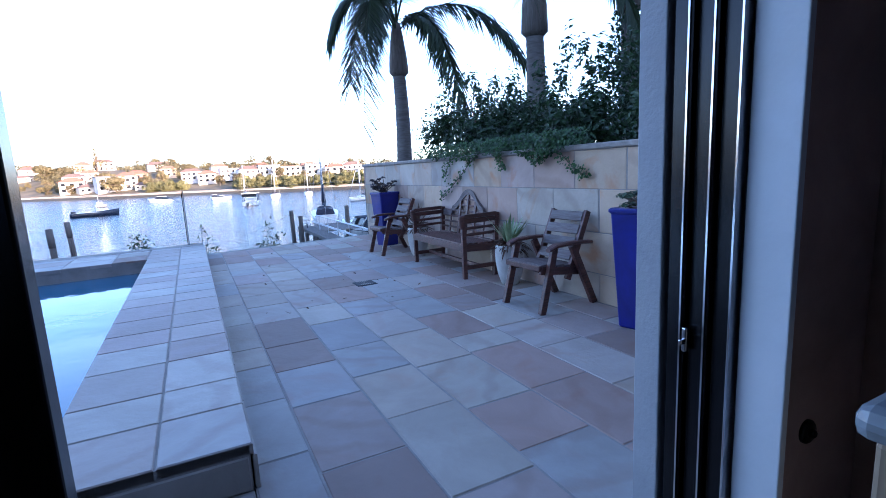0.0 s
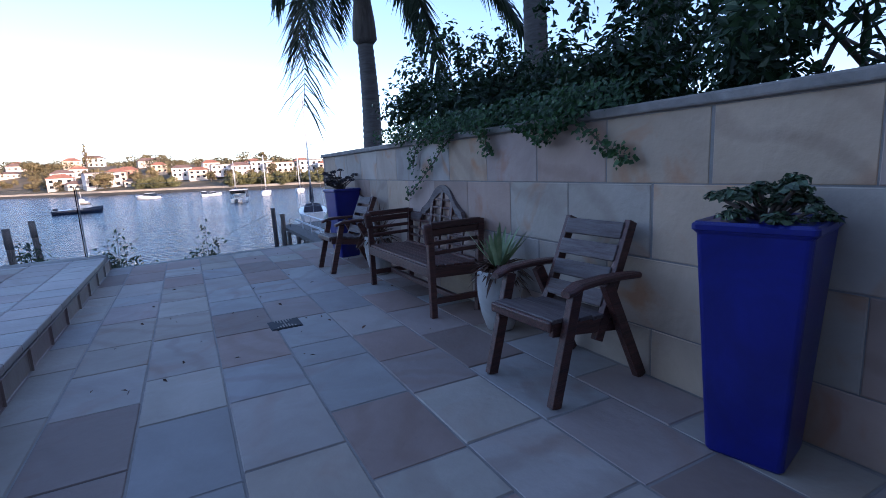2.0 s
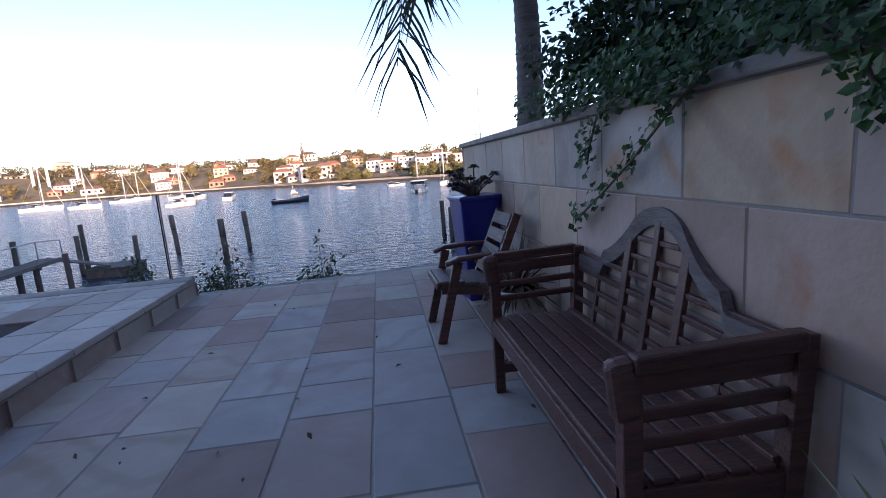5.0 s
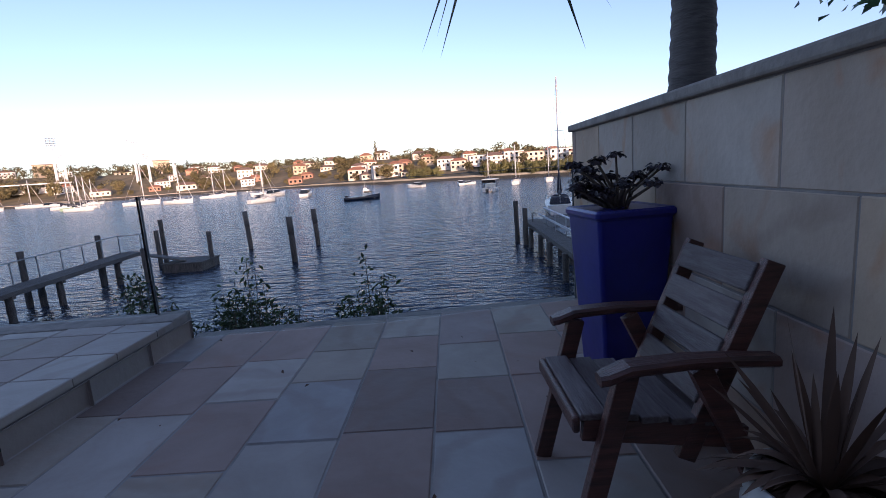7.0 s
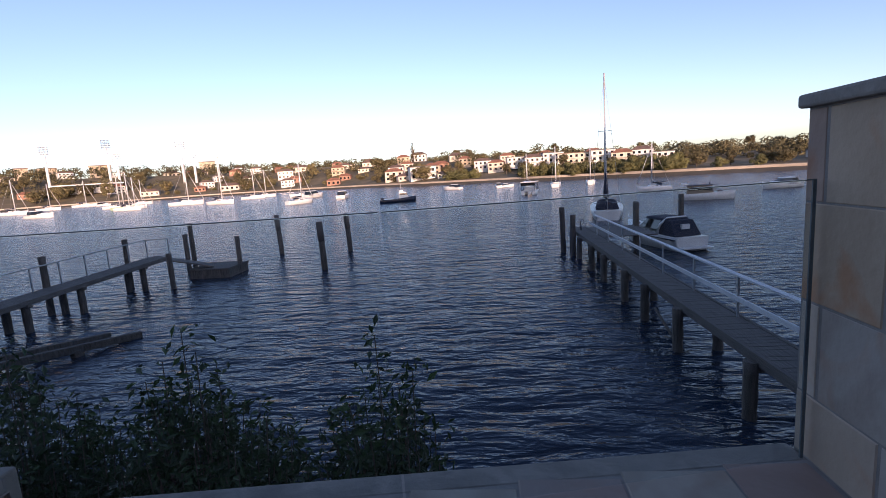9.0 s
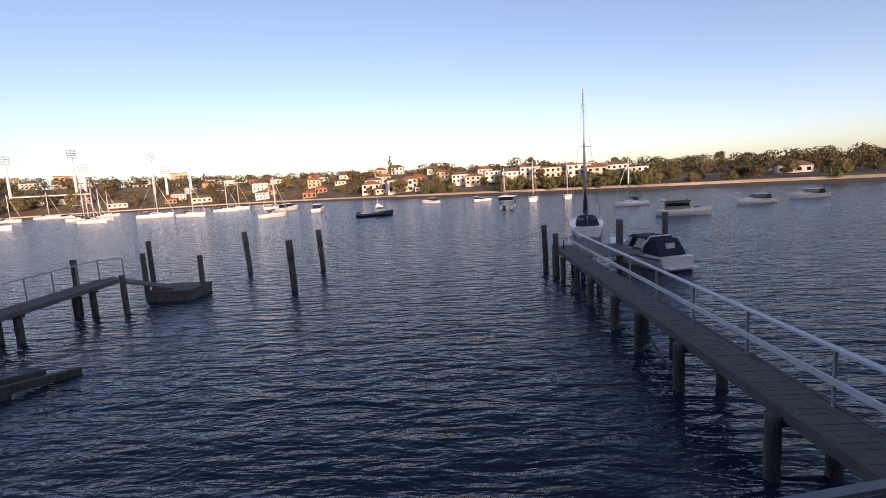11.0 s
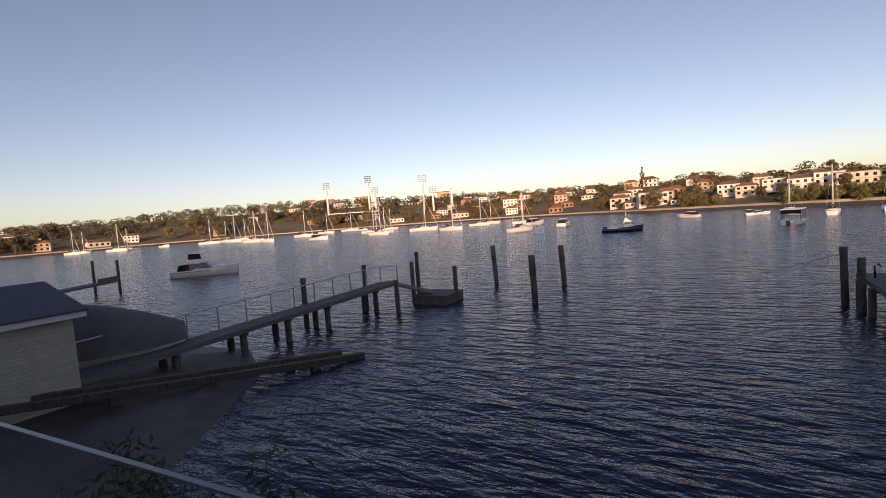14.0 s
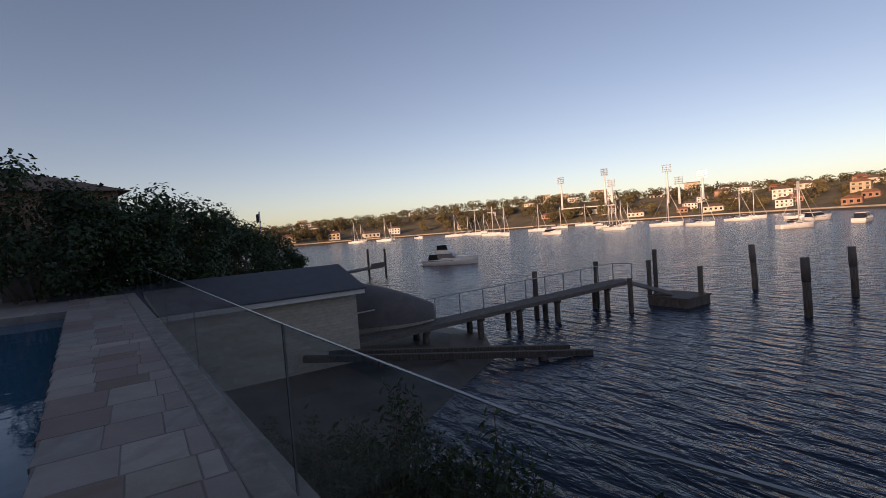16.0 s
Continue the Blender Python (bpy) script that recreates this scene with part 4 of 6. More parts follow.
def edge_shrub(loc, h, spread, n, seed, label):
    """Shrub of upright leafy stems below the terrace edge."""
    s = tagged(empty("shrub", loc), label, "shrub", "shrubs on the bank")
    rng = np.random.default_rng(seed); bm = bmesh.new(); cs, ns = [], []
    for i in range(n):
        a, r = rng.uniform(0, 6.28), spread * math.sqrt(rng.uniform()); hh = h * rng.uniform(0.72, 1.0) * (1 - 0.25 * r / spread)
        p0 = np.array((r * 0.4 * math.cos(a), r * 0.4 * math.sin(a), 0)); p1 = np.array((r * math.cos(a), r * math.sin(a), hh)); pm = (p0 + p1) / 2 + rng.normal(0, 0.05, 3)
        tube(bm, [p0, pm, p1], [0.014, 0.009, 0.003], 5)
        for k in range(70):
            u = rng.uniform(0.25, 1) ** 0.7; q = (pm * (1 - u) + p1 * u)
            cs.append(q + rng.normal(0, 0.06 + 0.09 * (1 - u), 3)); ns.append((rng.normal(), rng.normal(), 1.0))
    tagged(part("branch", bm, M_BARK, s), kind="stuff")
    leaf_cloud("foliage", np.array(cs), np.array(ns), rng.uniform(0.04, 0.10, len(cs)), M_SHRUB, s, 0.4, 0.25, rng=rng)
edge_shrub((-2.05, 10.45, -3.4), 4.15, 0.42, 90, 51, "wispy green shrub rising beside the terrace edge")
edge_shrub((-3.3, 10.5, -3.4), 3.95, 0.7, 190, 52, "dense green shrub rising beside the terrace edge")
edge_shrub((-4.5, 10.3, -3.4), 3.95, 0.8, 190, 53, "dense green shrub rising beside the terrace edge")
edge_shrub((-5.9, 10.2, -3.4), 3.4, 0.9, 150, 54, "dense green shrub rising beside the terrace edge")
edge_shrub((-7.6, 10.0, -3.4), 2.7, 0.9, 110, 55, "dense green shrub rising beside the terrace edge")

# ---- jetties and piles ----
def pile(p, top, lean, r, parent, nm="support_post"):
    bm = bmesh.new()
    z0 = WATER_Z - 1.0
    n = 9
    tube(bm, [(p[0] + lean[0] * i / n, p[1] + lean[1] * i / n, z0 + (top - z0) * i / n) for i in range(n + 1)], [r * (1.0 + 0.06 * math.sin(i * 2.3)) for i in range(n + 1)], 10)
    return part(nm, bm, M_PILE, parent)


def right_jetty():
    j = tagged(empty("jetty", (0, 0, 0)), "long weathered timber jetty with a white handrail", "jetty")
    y0, y1, xl, xr, z = 11.2, 37.8, 3.70, 4.47, -2.5
    n = 150
    bm = bmesh.new()
    for i in range(n):
        y = y0 + (y1 - y0) * i / n
        add_box(bm, (xl, y + 0.006, z - 0.05), (xr, y + (y1 - y0) / n - 0.006, z + rng.uniform(-0.004, 0.004)))
    tagged(part("deck_board", bm, M_TIMBERJ, j), kind="stuff")
    box("edge_beam", (xl - 0.09, y0, z - 0.2), (xl - 0.004, y1, z + 0.02), M_TIMBERJ, j, 0.01, "pale worn edge beam")
    box("edge_beam", (xr + 0.004, y0, z - 0.2), (xr + 0.09, y1, z + 0.02), M_TIMBERJ, j, 0.01)
    for y in (13.6, 17.0, 20.6, 23.3, 25.6, 28.8, 31.2, 34.3, 36.6):
        for x, tp in ((xl - 0.16, z - 0.12), (xr + 0.1, z - 0.12)):
            pile((x, y, 0), tp, (0, 0), 0.135, j)
        box("cross_head", (xl - 0.22, y - 0.09, z - 0.34), (xr + 0.2, y + 0.09, z - 0.2), M_PILE, j, 0.02)
    box("end_platform", (4.57, 33.2, z - 0.06), (7.3, 37.4, z), M_TIMBERJ, j, 0.01)
    for x, y, tp in ((3.05, 36.6, -1.15), (3.4, 35.3, -1.5), (7.3, 36.9, -1.15), (10.0, 37.4, -0.85), (7.6, 38.2, -1.2)):
        pile((x, y, 0), tp, (rng.uniform(-.05, .05), 0), 0.15, j, "mooring_post")
    xr2 = xr - 0.05
    for y in np.linspace(12, 34, 10):
        bar_part("rail_post", (xr2, y, z), (xr2, y, z + 0.98), 0.05, 0.05, M_RAIL, j)
    bar_part("top_rail", (xr2, 11.4, z + 1.0), (xr2, 34.6, z + 1.0), 0.13, 0.05, M_PAINT, j, 0.008, "white handrail")
    bar_part("mid_rail", (xr2 - 0.03, 11.4, z + 0.45), (xr2 - 0.03, 36.2, z + 0.45), 0.05, 0.12, M_PAINT, j, 0.008, "white lower rail")
    tube_part("hose_reel", [(4.0, 36.2, z), (3.98, 36.2, z + 0.5), (4.1, 36.2, z + 0.62), (4.2, 36.2, z + 0.5)], 0.035, M_FRAME, j)
    tube_part("mooring_rope", [(3.1, 36.6, -1.4), (2.2, 40, -2.2), (0.5, 46, -3.7)], 0.012, M_TIMBERJ, j, 5)
    tube_part("brace", [(3.62, 22.6, -3.2), (3.62, 20.2, -3.9)], 0.04, M_PILE, j)
right_jetty()


def left_jetty():
    j = tagged(empty("gangway_jetty", (0, 0, 0)), "old timber jetty with galvanised handrail and pontoon", "jetty")
    y0, y1, xl, xr = 15.5, 33.4, -20.5, -19.35
    zf = lambda y: -2.75 + (y - y0) / (y1 - y0) * 0.45
    bm = bmesh.new(); n = 110
    for i in range(n):
        ya = y0 + (y1 - y0) * i / n; yb = ya + (y1 - y0) / n - 0.012
        add_box(bm, (xl, ya, zf(ya) - 0.05), (xr, yb, zf(ya) + rng.uniform(-0.004, 0.004)))
    tagged(part("deck_board", bm, M_TIMBERJ, j), kind="stuff")
    for x in (xl - 0.03, xr + 0.03): bar_part("edge_beam", (x, y0, zf(y0) - 0.1), (x, y1, zf(y1) - 0.1), 0.06, 0.2, M_TIMBERJ, j)
    # sloping end ramp and pontoon
    bar_part("ramp", (-20.2, y1, zf(y1) - 0.03), (-17.6, 34.8, -3.2), 1.1, 0.08, M_TIMBERJ, j)
    bm = bmesh.new(); add_box(bm, (-18.6, 33.9, -3.86), (-16.2, 36.2, -3.32), bevel=0.05); part("pontoon", bm, M_PILE, j, "weathered dark floating pontoon")
    box("pontoon_deck", (-18.65, 33.85, -3.32), (-16.15, 36.25, -3.24), M_TIMBERJ, j)
    for y in (19.2, 22.2, 24.65, 27.3, 31.3):
        for x in (xl + 0.15, xr - 0.1):
            pile((x, y, 0), zf(y) - 0.06, (0, 0), 0.15, j)
        box("cross_head", (xl - 0.15, y - 0.1, zf(y) - 0.3), (xr + 0.15, y + 0.1, zf(y) - 0.16), M_PILE, j, 0.02)
    for x, y, tp in ((-18.0, 31.5, -1.9), (-19.74, 35.7, -1.35), (-19.9, 36.6, -0.75), (-16.3, 35.4, -1.6), (-20.95, 32.2, -1.1), (-20.95, 27.2, -1.15)):
        pile((x, y, 0), tp, (rng.uniform(-.06, .06), 0), 0.14, j, "mooring_post")
    xr2 = xl + 0.04
    ys = np.linspace(y0 + 0.6, y1 - 0.2, 13)
    for y in ys: bar_part("rail_post", (xr2, y, zf(y)), (xr2, y, zf(y) + 0.98), 0.05, 0.05, M_RAIL, j)
    bar_part("top_rail", (xr2, ys[0], zf(ys[0]) + 1.0), (xr2, ys[-1], zf(ys[-1]) + 1.0), 0.05, 0.05, M_RAIL, j)
    bar_part("end_rail", (xr2, ys[-1], zf(y1) + 0.98), (xr + 0.0, ys[-1] + 0.3, zf(y1) + 0.98), 0.05, 0.05, M_RAIL, j)
    bar_part("rail_post", (xr, ys[-1] + 0.3, zf(y1)), (xr, ys[-1] + 0.3, zf(y1) + 0.98), 0.05, 0.05, M_RAIL, j)
    # slipway of two timber rails on short piles
    s = tagged(empty("slipway", (0, 0, 0)), "dark timber boat slipway running into the river", "slipway")
    for x0, x1 in ((-19.0, -15.2), (-18.0, -14.0)):
        bar_part("slip_rail", (x0 - 0.6, 13.5, -2.75), (x1, 23.6, -3.72), 0.22, 0.24, M_PILE, s, 0.02)
    for x, y in ((-17.9, 18.6), (-16.7, 18.7), (-16.0, 21.6), (-14.9, 21.8), (-18.6, 16), (-17.6, 16.2)):
        pile((x, y, 0), -3.1 - (y - 16) * 0.08, (0, 0), 0.2, s)
left_jetty()
for x, y, tp, ln in ((-16.5, 42.0, -0.92, (-.15, 0)), (-10.9, 34.9, -1.0, (-.08, 0)), (-11.2, 41.5, -1.05, (-.12, 0))):
    p = tagged(empty("mooring_post", (x, y, WATER_Z)), "weathered timber mooring post standing in the river", "post", "mooring posts")
    bm = bmesh.new(); h = tp - WATER_Z
    tube(bm, [(0, 0, -1), (ln[0] * 0.3, 0, h * 0.3), (ln[0] * 0.62, 0, h * 0.62)], [0.17, 0.175, 0.17], 10); part("shaft", bm, M_PILE, p)
    bm = bmesh.new(); tube(bm, [(ln[0] * 0.6, 0, h * 0.6), (ln[0] * 0.8, 0, h * 0.8), (ln[0], 0, h)], [0.185, 0.19, 0.18], 10); part("sleeve", bm, M_TIMBERJ, p, "pale grey sleeve")

# beach and bank below the terrace
bm = bmesh.new()
prof = [(-60, -14), (-60, 8), (-34, 17.5), (-26, 22.5), (-20.5, 23.5), (-16.5, 21), (-13.5, 16.5), (-11, 13.2), (-6, 11.6), (0, 11.2), (16, 11.4), (40, 11), (40, -14)]
vb = [bm.verts.new((x, y, WATER_Z - 0.06)) for x, y in prof]
vt = [bm.verts.new((x * 0.97 - 0.3, y - (2.6 if 10 < y < 30 else 0), WATER_Z + 0.42)) for x, y in prof]
for i in range(len(prof)):
    k = (i + 1) % len(prof); bm.faces.new((vb[i], vb[k], vt[k], vt[i]))
bm.faces.new(vt)
tagged(part("ground_beach", bm, M_SAND), "dark wet sand and mud below the terrace", "beach", kind="structure")


def boat_shed():
    s = tagged(empty("boat_shed", (-19.0, 15.9, -3.4), 0), "cream weatherboard boat shed with blue-grey metal roof", "shed")
    x0, y0 = 0.0, 0.0
    L, Wd, h = 9.5, 5.0, 2.75
    sw = box("wall", (-Wd, -L, 0), (-0.03, 0, h), M_SIDING, s)
    for i in range(22):
        z = 0.02 + i * 0.124
        bm = bmesh.new(); add_box(bm, (-0.03, -L, z), (0.0, 0.0, z + 0.118), pose(0, 0, 0, 0, 0, 0)); part("weatherboard", bm, M_SIDING, sw)
    box("fascia", (0.02, -L - 0.2, h - 0.02), (0.36, 0.25, h + 0.16), M_PAINT, s, 0.01, "pale eave lining")
    bm = bmesh.new()
    a = [(0.42, -L - 0.25, h + 0.16), (0.42, 0.3, h + 0.16), (-Wd / 2, 0.3, h + 1.0), (-Wd / 2, -L - 0.25, h + 1.0), (-Wd - 0.42, -L - 0.25, h + 0.16), (-Wd - 0.42, 0.3, h + 0.16)]
    v = [bm.verts.new(p) for p in a] + [bm.verts.new((p[0], p[1], p[2] + 0.06)) for p in a]
    for f in ((0, 1, 2, 3), (3, 2, 5, 4), (6, 9, 8, 7), (9, 10, 11, 8), (0, 3, 9, 6), (3, 4, 10, 9), (1, 7, 8, 2), (2, 8, 11, 5), (0, 6, 7, 1), (4, 5, 11, 10)): bm.faces.new([v[i] for i in f])
    part("roof", bm, M_ROOFB, s, "blue-grey metal roof")
boat_shed()


# ---- boats ----
def hull_mesh(bm, L, B, H, sheer=0.25, stern=0.85, draft=0.25):
    """A lofted hull, bow towards +x, waterline at z = 0."""
    n = 12; rows_ = []
    for i in range(n + 1):
        u = i / n; x = -L / 2 + L * u
        w = B / 2 * (stern + (1 - stern) * math.sin(min(1, u / 0.45) * math.pi / 2)) if u < 0.45 else B / 2 * max(0.02, math.cos(((u - 0.45) / 0.55) ** 1.7 * math.pi / 2))
        top = H * (1 + sheer * u * u * 1.8); rake = 0.12 * L * max(0, u - 0.75) * 4 * 0.25
        r = []
        for k, (fw, fz) in enumerate(((0.0, -1), (0.62, -0.7), (0.86, 0.0), (0.95, 0.5), (1.0, 1.0))):
            z = -draft * -fz if fz < 0 else top * fz
            r.append((x + rake * (fz if fz > 0 else 0), w * fw, z))
        rows_.append([bm.verts.new(p) for p in r] + [bm.verts.new((p[0], -p[1], p[2])) for p in r[::-1][:-1]])
    m = len(rows_[0])
    for a, b in zip(rows_, rows_[1:]):
        for k in range(m - 1): bm.faces.new((a[k], b[k], b[k + 1], a[k + 1])).smooth = True
        bm.faces.new((a[m - 1], b[m - 1], b[0], a[0]))
    bm.faces.new(rows_[0]); bm.faces.new(rows_[-1][::-1])
    bmesh.ops.recalc_face_normals(bm, faces=bm.faces)


def cabin(bm, x0, x1, w, z0, z1, fr=0.5, br=0.15, tuck=0.12):
    """A cabin block with raked ends and tucked-in sides."""
    a = [(x0, -w), (x1, -w), (x1, w), (x0, w)]; k = 1 - tuck
    b = [(x0 + br, -w * k), (x1 - fr, -w * k), (x1 - fr, w * k), (x0 + br, w * k)]
    va = [bm.verts.new((x, y, z0)) for x, y in a]; vb_ = [bm.verts.new((x, y, z1)) for x, y in b]
    bm.faces.new(va[::-1]); bm.faces.new(vb_)
    for i in range(4): bm.faces.new((va[i], va[(i + 1) % 4], vb_[(i + 1) % 4], vb_[i]))
    bmesh.ops.bevel(bm, geom=list(bm.edges), offset=0.05, segments=1, affect="EDGES")


def cabin_part(name, parent, material, *a, label="", **k):
    bm = bmesh.new(); cabin(bm, *a, **k); return part(name, bm, material, parent, label)


def yacht(L=9.0, mast=11.0, hull_m=None, lab="white sailing yacht moored with furled sails", mr=0.15):
    y = tagged(empty("sailing_yacht"), lab, "yacht", "moored yachts")
    bm = bmesh.new(); hull_mesh(bm, L, L * 0.31, 0.95, 0.2, 0.7); part("hull", bm, hull_m or M_HULL, y)
    tube_part("furled_headsail", [(L * 0.53, 0, 1.4), (L * 0.085, 0, mast - 0.4)], [0.09, 0.03], M_ALU, y, 6)
    cabin_part("spray_hood", y, M_CANVAS, -L * 0.19, -L * 0.08, L * 0.085, 1.35, 1.85, fr=0.35, br=0.05, tuck=0.2, label="navy canvas spray hood")
    c = cabin_part("cabin", y, M_HULL, -L * 0.12, L * 0.22, L * 0.095, 0.95, 1.4, fr=0.7)
    cabin_part("cabin_window", c, M_WIN, -L * 0.08, L * 0.13, L * 0.093, 1.08, 1.26, fr=0.3, tuck=0.0)
    ms = tube_part("mast", [(L * 0.08, 0, 1.1), (L * 0.08, 0, mast)], mr, M_ALU, y, 6)
    bo = tube_part("boom", [(L * 0.08, 0, 1.9), (-L * 0.33, 0, 1.85)], 0.08, M_ALU, y, 6)
    tube_part("sail_cover", [(L * 0.06, 0, 2.05), (-L * 0.3, 0, 1.98)], [0.2, 0.11], M_CANVAS, bo, 8, "dark blue sail cover")
    bm = bmesh.new()
    for p in ((L * 0.53, 0, 1.4), (-L * 0.48, 0, 1.0), (L * 0.05, L * 0.14, 1.0), (L * 0.05, -L * 0.14, 1.0)): tube(bm, [p, (L * 0.08, 0, mast - 0.3)], 0.018, 4)
    tube(bm, [(L * 0.08, -0.7, mast * 0.6), (L * 0.08, 0.7, mast * 0.6)], 0.03, 4)
    tagged(part("rigging", bm, M_ALU, ms), kind="stuff")
    return y


def motor_boat(L=8.5, canvas=False, fly=False, lab="white motor cruiser at its mooring", hull_m=None):
    y = tagged(empty("motor_cruiser"), lab, "motor boat", "moored motor boats")
    bm = bmesh.new(); hull_mesh(bm, L, L * 0.33, 0.95, 0.35, 0.92); part("hull", bm, hull_m or M_HULL, y)
    cabin_part("foredeck", y, M_HULL, -L * 0.02, L * 0.40, L * 0.115, 1.0, 1.5, fr=1.3, br=0.1, tuck=0.3)
    cabin_part("windscreen", y, M_WIN, -L * 0.22, L * 0.14, L * 0.125, 1.3, 2.05, fr=1.0, br=0.05, tuck=0.2)
    cabin_part("hardtop", y, M_CANVAS if canvas else M_HULL, -L * 0.30, L * 0.04, L * 0.115, 2.02, 2.2, fr=0.2, br=0.1, tuck=0.15, label="navy canvas canopy" if canvas else "")
    if canvas:
        cabin_part("rear_canopy", y, M_CANVAS, -L * 0.44, -L * 0.20, L * 0.13, 0.98, 2.06, fr=0.05, br=0.75, tuck=0.15, label="navy canvas rear canopy")
        tube_part("radar_arch", [(-L * 0.20, -L * 0.15, 0.98), (-L * 0.24, -L * 0.135, 1.75), (-L * 0.27, -L * 0.09, 2.2), (-L * 0.27, L * 0.09, 2.2), (-L * 0.24, L * 0.135, 1.75), (-L * 0.20, L * 0.15, 0.98)], 0.09, M_HULL, y, 8, "white moulded arch")
        box("clear_panel", (-L * 0.405, -0.32, 1.45), (-L * 0.385, 0.32, 1.80), M_HULL, y, 0.0, "clear panel in the canopy", m=pose(0, 0, 0))
    else:
        cabin_part("rear_cabin", y, M_WIN, -L * 0.40, -L * 0.20, L * 0.12, 0.98, 2.0, fr=0.05, br=0.3, tuck=0.1)
    box("swim_platform", (-L * 0.58, -L * 0.14, 0.22), (-L * 0.48, L * 0.14, 0.32), M_HULL, y, 0.03)
    box("rubbing_strake", (-L * 0.48, -L * 0.168, 0.78), (L * 0.1, L * 0.168, 0.84), M_CANVAS, y)
    bm = bmesh.new()
    for s in (-1, 1):
        tube(bm, [(L * 0.05, s * L * 0.15, 1.65), (L * 0.35, s * L * 0.10, 1.95), (L * 0.53, 0, 2.05)], 0.025, 5)
        for u in (0.1, 0.25, 0.4): tube(bm, [(L * u, s * L * 0.15 * (1 - u * 0.9), 1.1), (L * u, s * L * 0.14 * (1 - u * 0.9), 1.75)], 0.018, 4)
    part("bow_rail", bm, M_CHROME, y)
    if fly:
        cabin_part("flybridge", y, M_HULL, -L * 0.24, L * 0.05, L * 0.105, 2.2, 2.75, fr=0.5)
        cabin_part("flybridge_canopy", y, M_WIN, -L * 0.22, -L * 0.01, L * 0.10, 2.76, 3.6, fr=0.25, br=0.05, tuck=0.05, label="clear flybridge enclosure")
        cabin_part("canopy_top", y, M_HULL, -L * 0.23, -L * 0.02, L * 0.10, 3.6, 3.68, fr=0.05, br=0.05, tuck=0.0)
    return y


def work_boat():
    y = tagged(empty("work_boat"), "dark navy work boat with white wheelhouse", "work boat")
    bm = bmesh.new(); hull_mesh(bm, 10.5, 3.2, 1.0, 0.35, 0.95); part("hull", bm, M_HULLB, y)
    box("bulwark_strip", (-5.0, -1.62, 1.0), (1.0, 1.62, 1.1), M_HULL, y)
    wh = cabin_part("wheelhouse", y, M_HULL, 0.3, 3.3, 1.1, 1.2, 2.9, fr=0.9)
    cabin_part("window", wh, M_WIN, 0.6, 3.1, 1.08, 2.05, 2.65, fr=0.5, br=0.1, tuck=0.03)
    cabin_part("upper_bridge", y, M_HULL, 0.6, 1.9, 0.8, 2.9, 3.5, fr=0.3)
    tube_part("mast", [(1.2, 0, 3.4), (1.1, 0, 5.4)], 0.06, M_ALU, y, 6)
    box("stern_locker", (-4.9, -1.2, 1.0), (-3.9, 1.2, 1.6), M_HULLB, y, 0.03)
    return y


def launch():
    y = tagged(empty("wooden_launch"), "old white timber launch with brown cabin", "launch")
    bm = bmesh.new(); hull_mesh(bm, 11.5, 3.1, 1.4, 0.22, 0.8); part("hull", bm, M_HULL, y)
    cb = cabin_part("cabin", y, mat("varnished_cabin", (0.28, 0.22, 0.16), 0.5), -4.0, 1.6, 1.15, 1.4, 3.3, fr=0.3)
    cabin_part("window", cb, M_WIN, -3.7, 1.3, 1.17, 2.2, 2.95, fr=0.1, br=0.05, tuck=0.03)
    cabin_part("cabin_roof", y, M_COVER, -4.6, 1.9, 1.3, 3.3, 3.42, fr=0.1, br=0.05)
    cabin_part("dinghy", y, M_HULL, -5.2, -3.4, 0.6, 3.42, 3.95, fr=0.6)
    tube_part("funnel", [(0.8, 0, 3.4), (0.8, 0, 4.0)], 0.16, M_CANVAS, y, 8)
    box("hatch", (2.4, -0.5, 1.5), (3.4, 0.5, 2.05), M_COVER, y, 0.03)
    return y


def houseboat():
    y = tagged(empty("barge"), "small white canopied barge on two floats", "barge")
    for s in (-1, 1):
        bm = bmesh.new(); hull_mesh(bm, 6.5, 0.9, 0.8, 0.1, 0.95); o = part("float", bm, M_HULL, y); o.location = (0, s * 1.3, 0)
    box("deck", (-3.2, -1.75, 0.8), (2.6, 1.75, 0.95), M_HULL, y, 0.03)
    for x in (-2.8, -0.6, 1.8):
        for s in (-1, 1): bar_part("post", (x, s * 1.6, 0.95), (x, s * 1.6, 3.0), 0.1, 0.1, M_CANVAS, y)
    box("canopy", (-3.1, -1.8, 2.95), (2.2, 1.8, 3.15), M_HULL, y, 0.04)
    box("canopy_curtain", (-3.05, -1.7, 2.2), (-2.95, 1.7, 2.95), M_WIN, y)
    box("cabin", (-1.5, -1.2, 0.95), (1.2, 1.2, 1.9), M_HULL, y, 0.04)
    return y


def put(ob, x, y, rz, s=1.0):
    ob.matrix_basis = pose(x, y, WATER_Z, 0, 0, rz) @ Matrix.Scale(s, 4)
    return ob

def clone(ob, x, y, rz, s=1.0):
    c = copy_thing(ob, pose(x, y, WATER_Z, 0, 0, rz)); c.scale = (s, s, s)
    return c

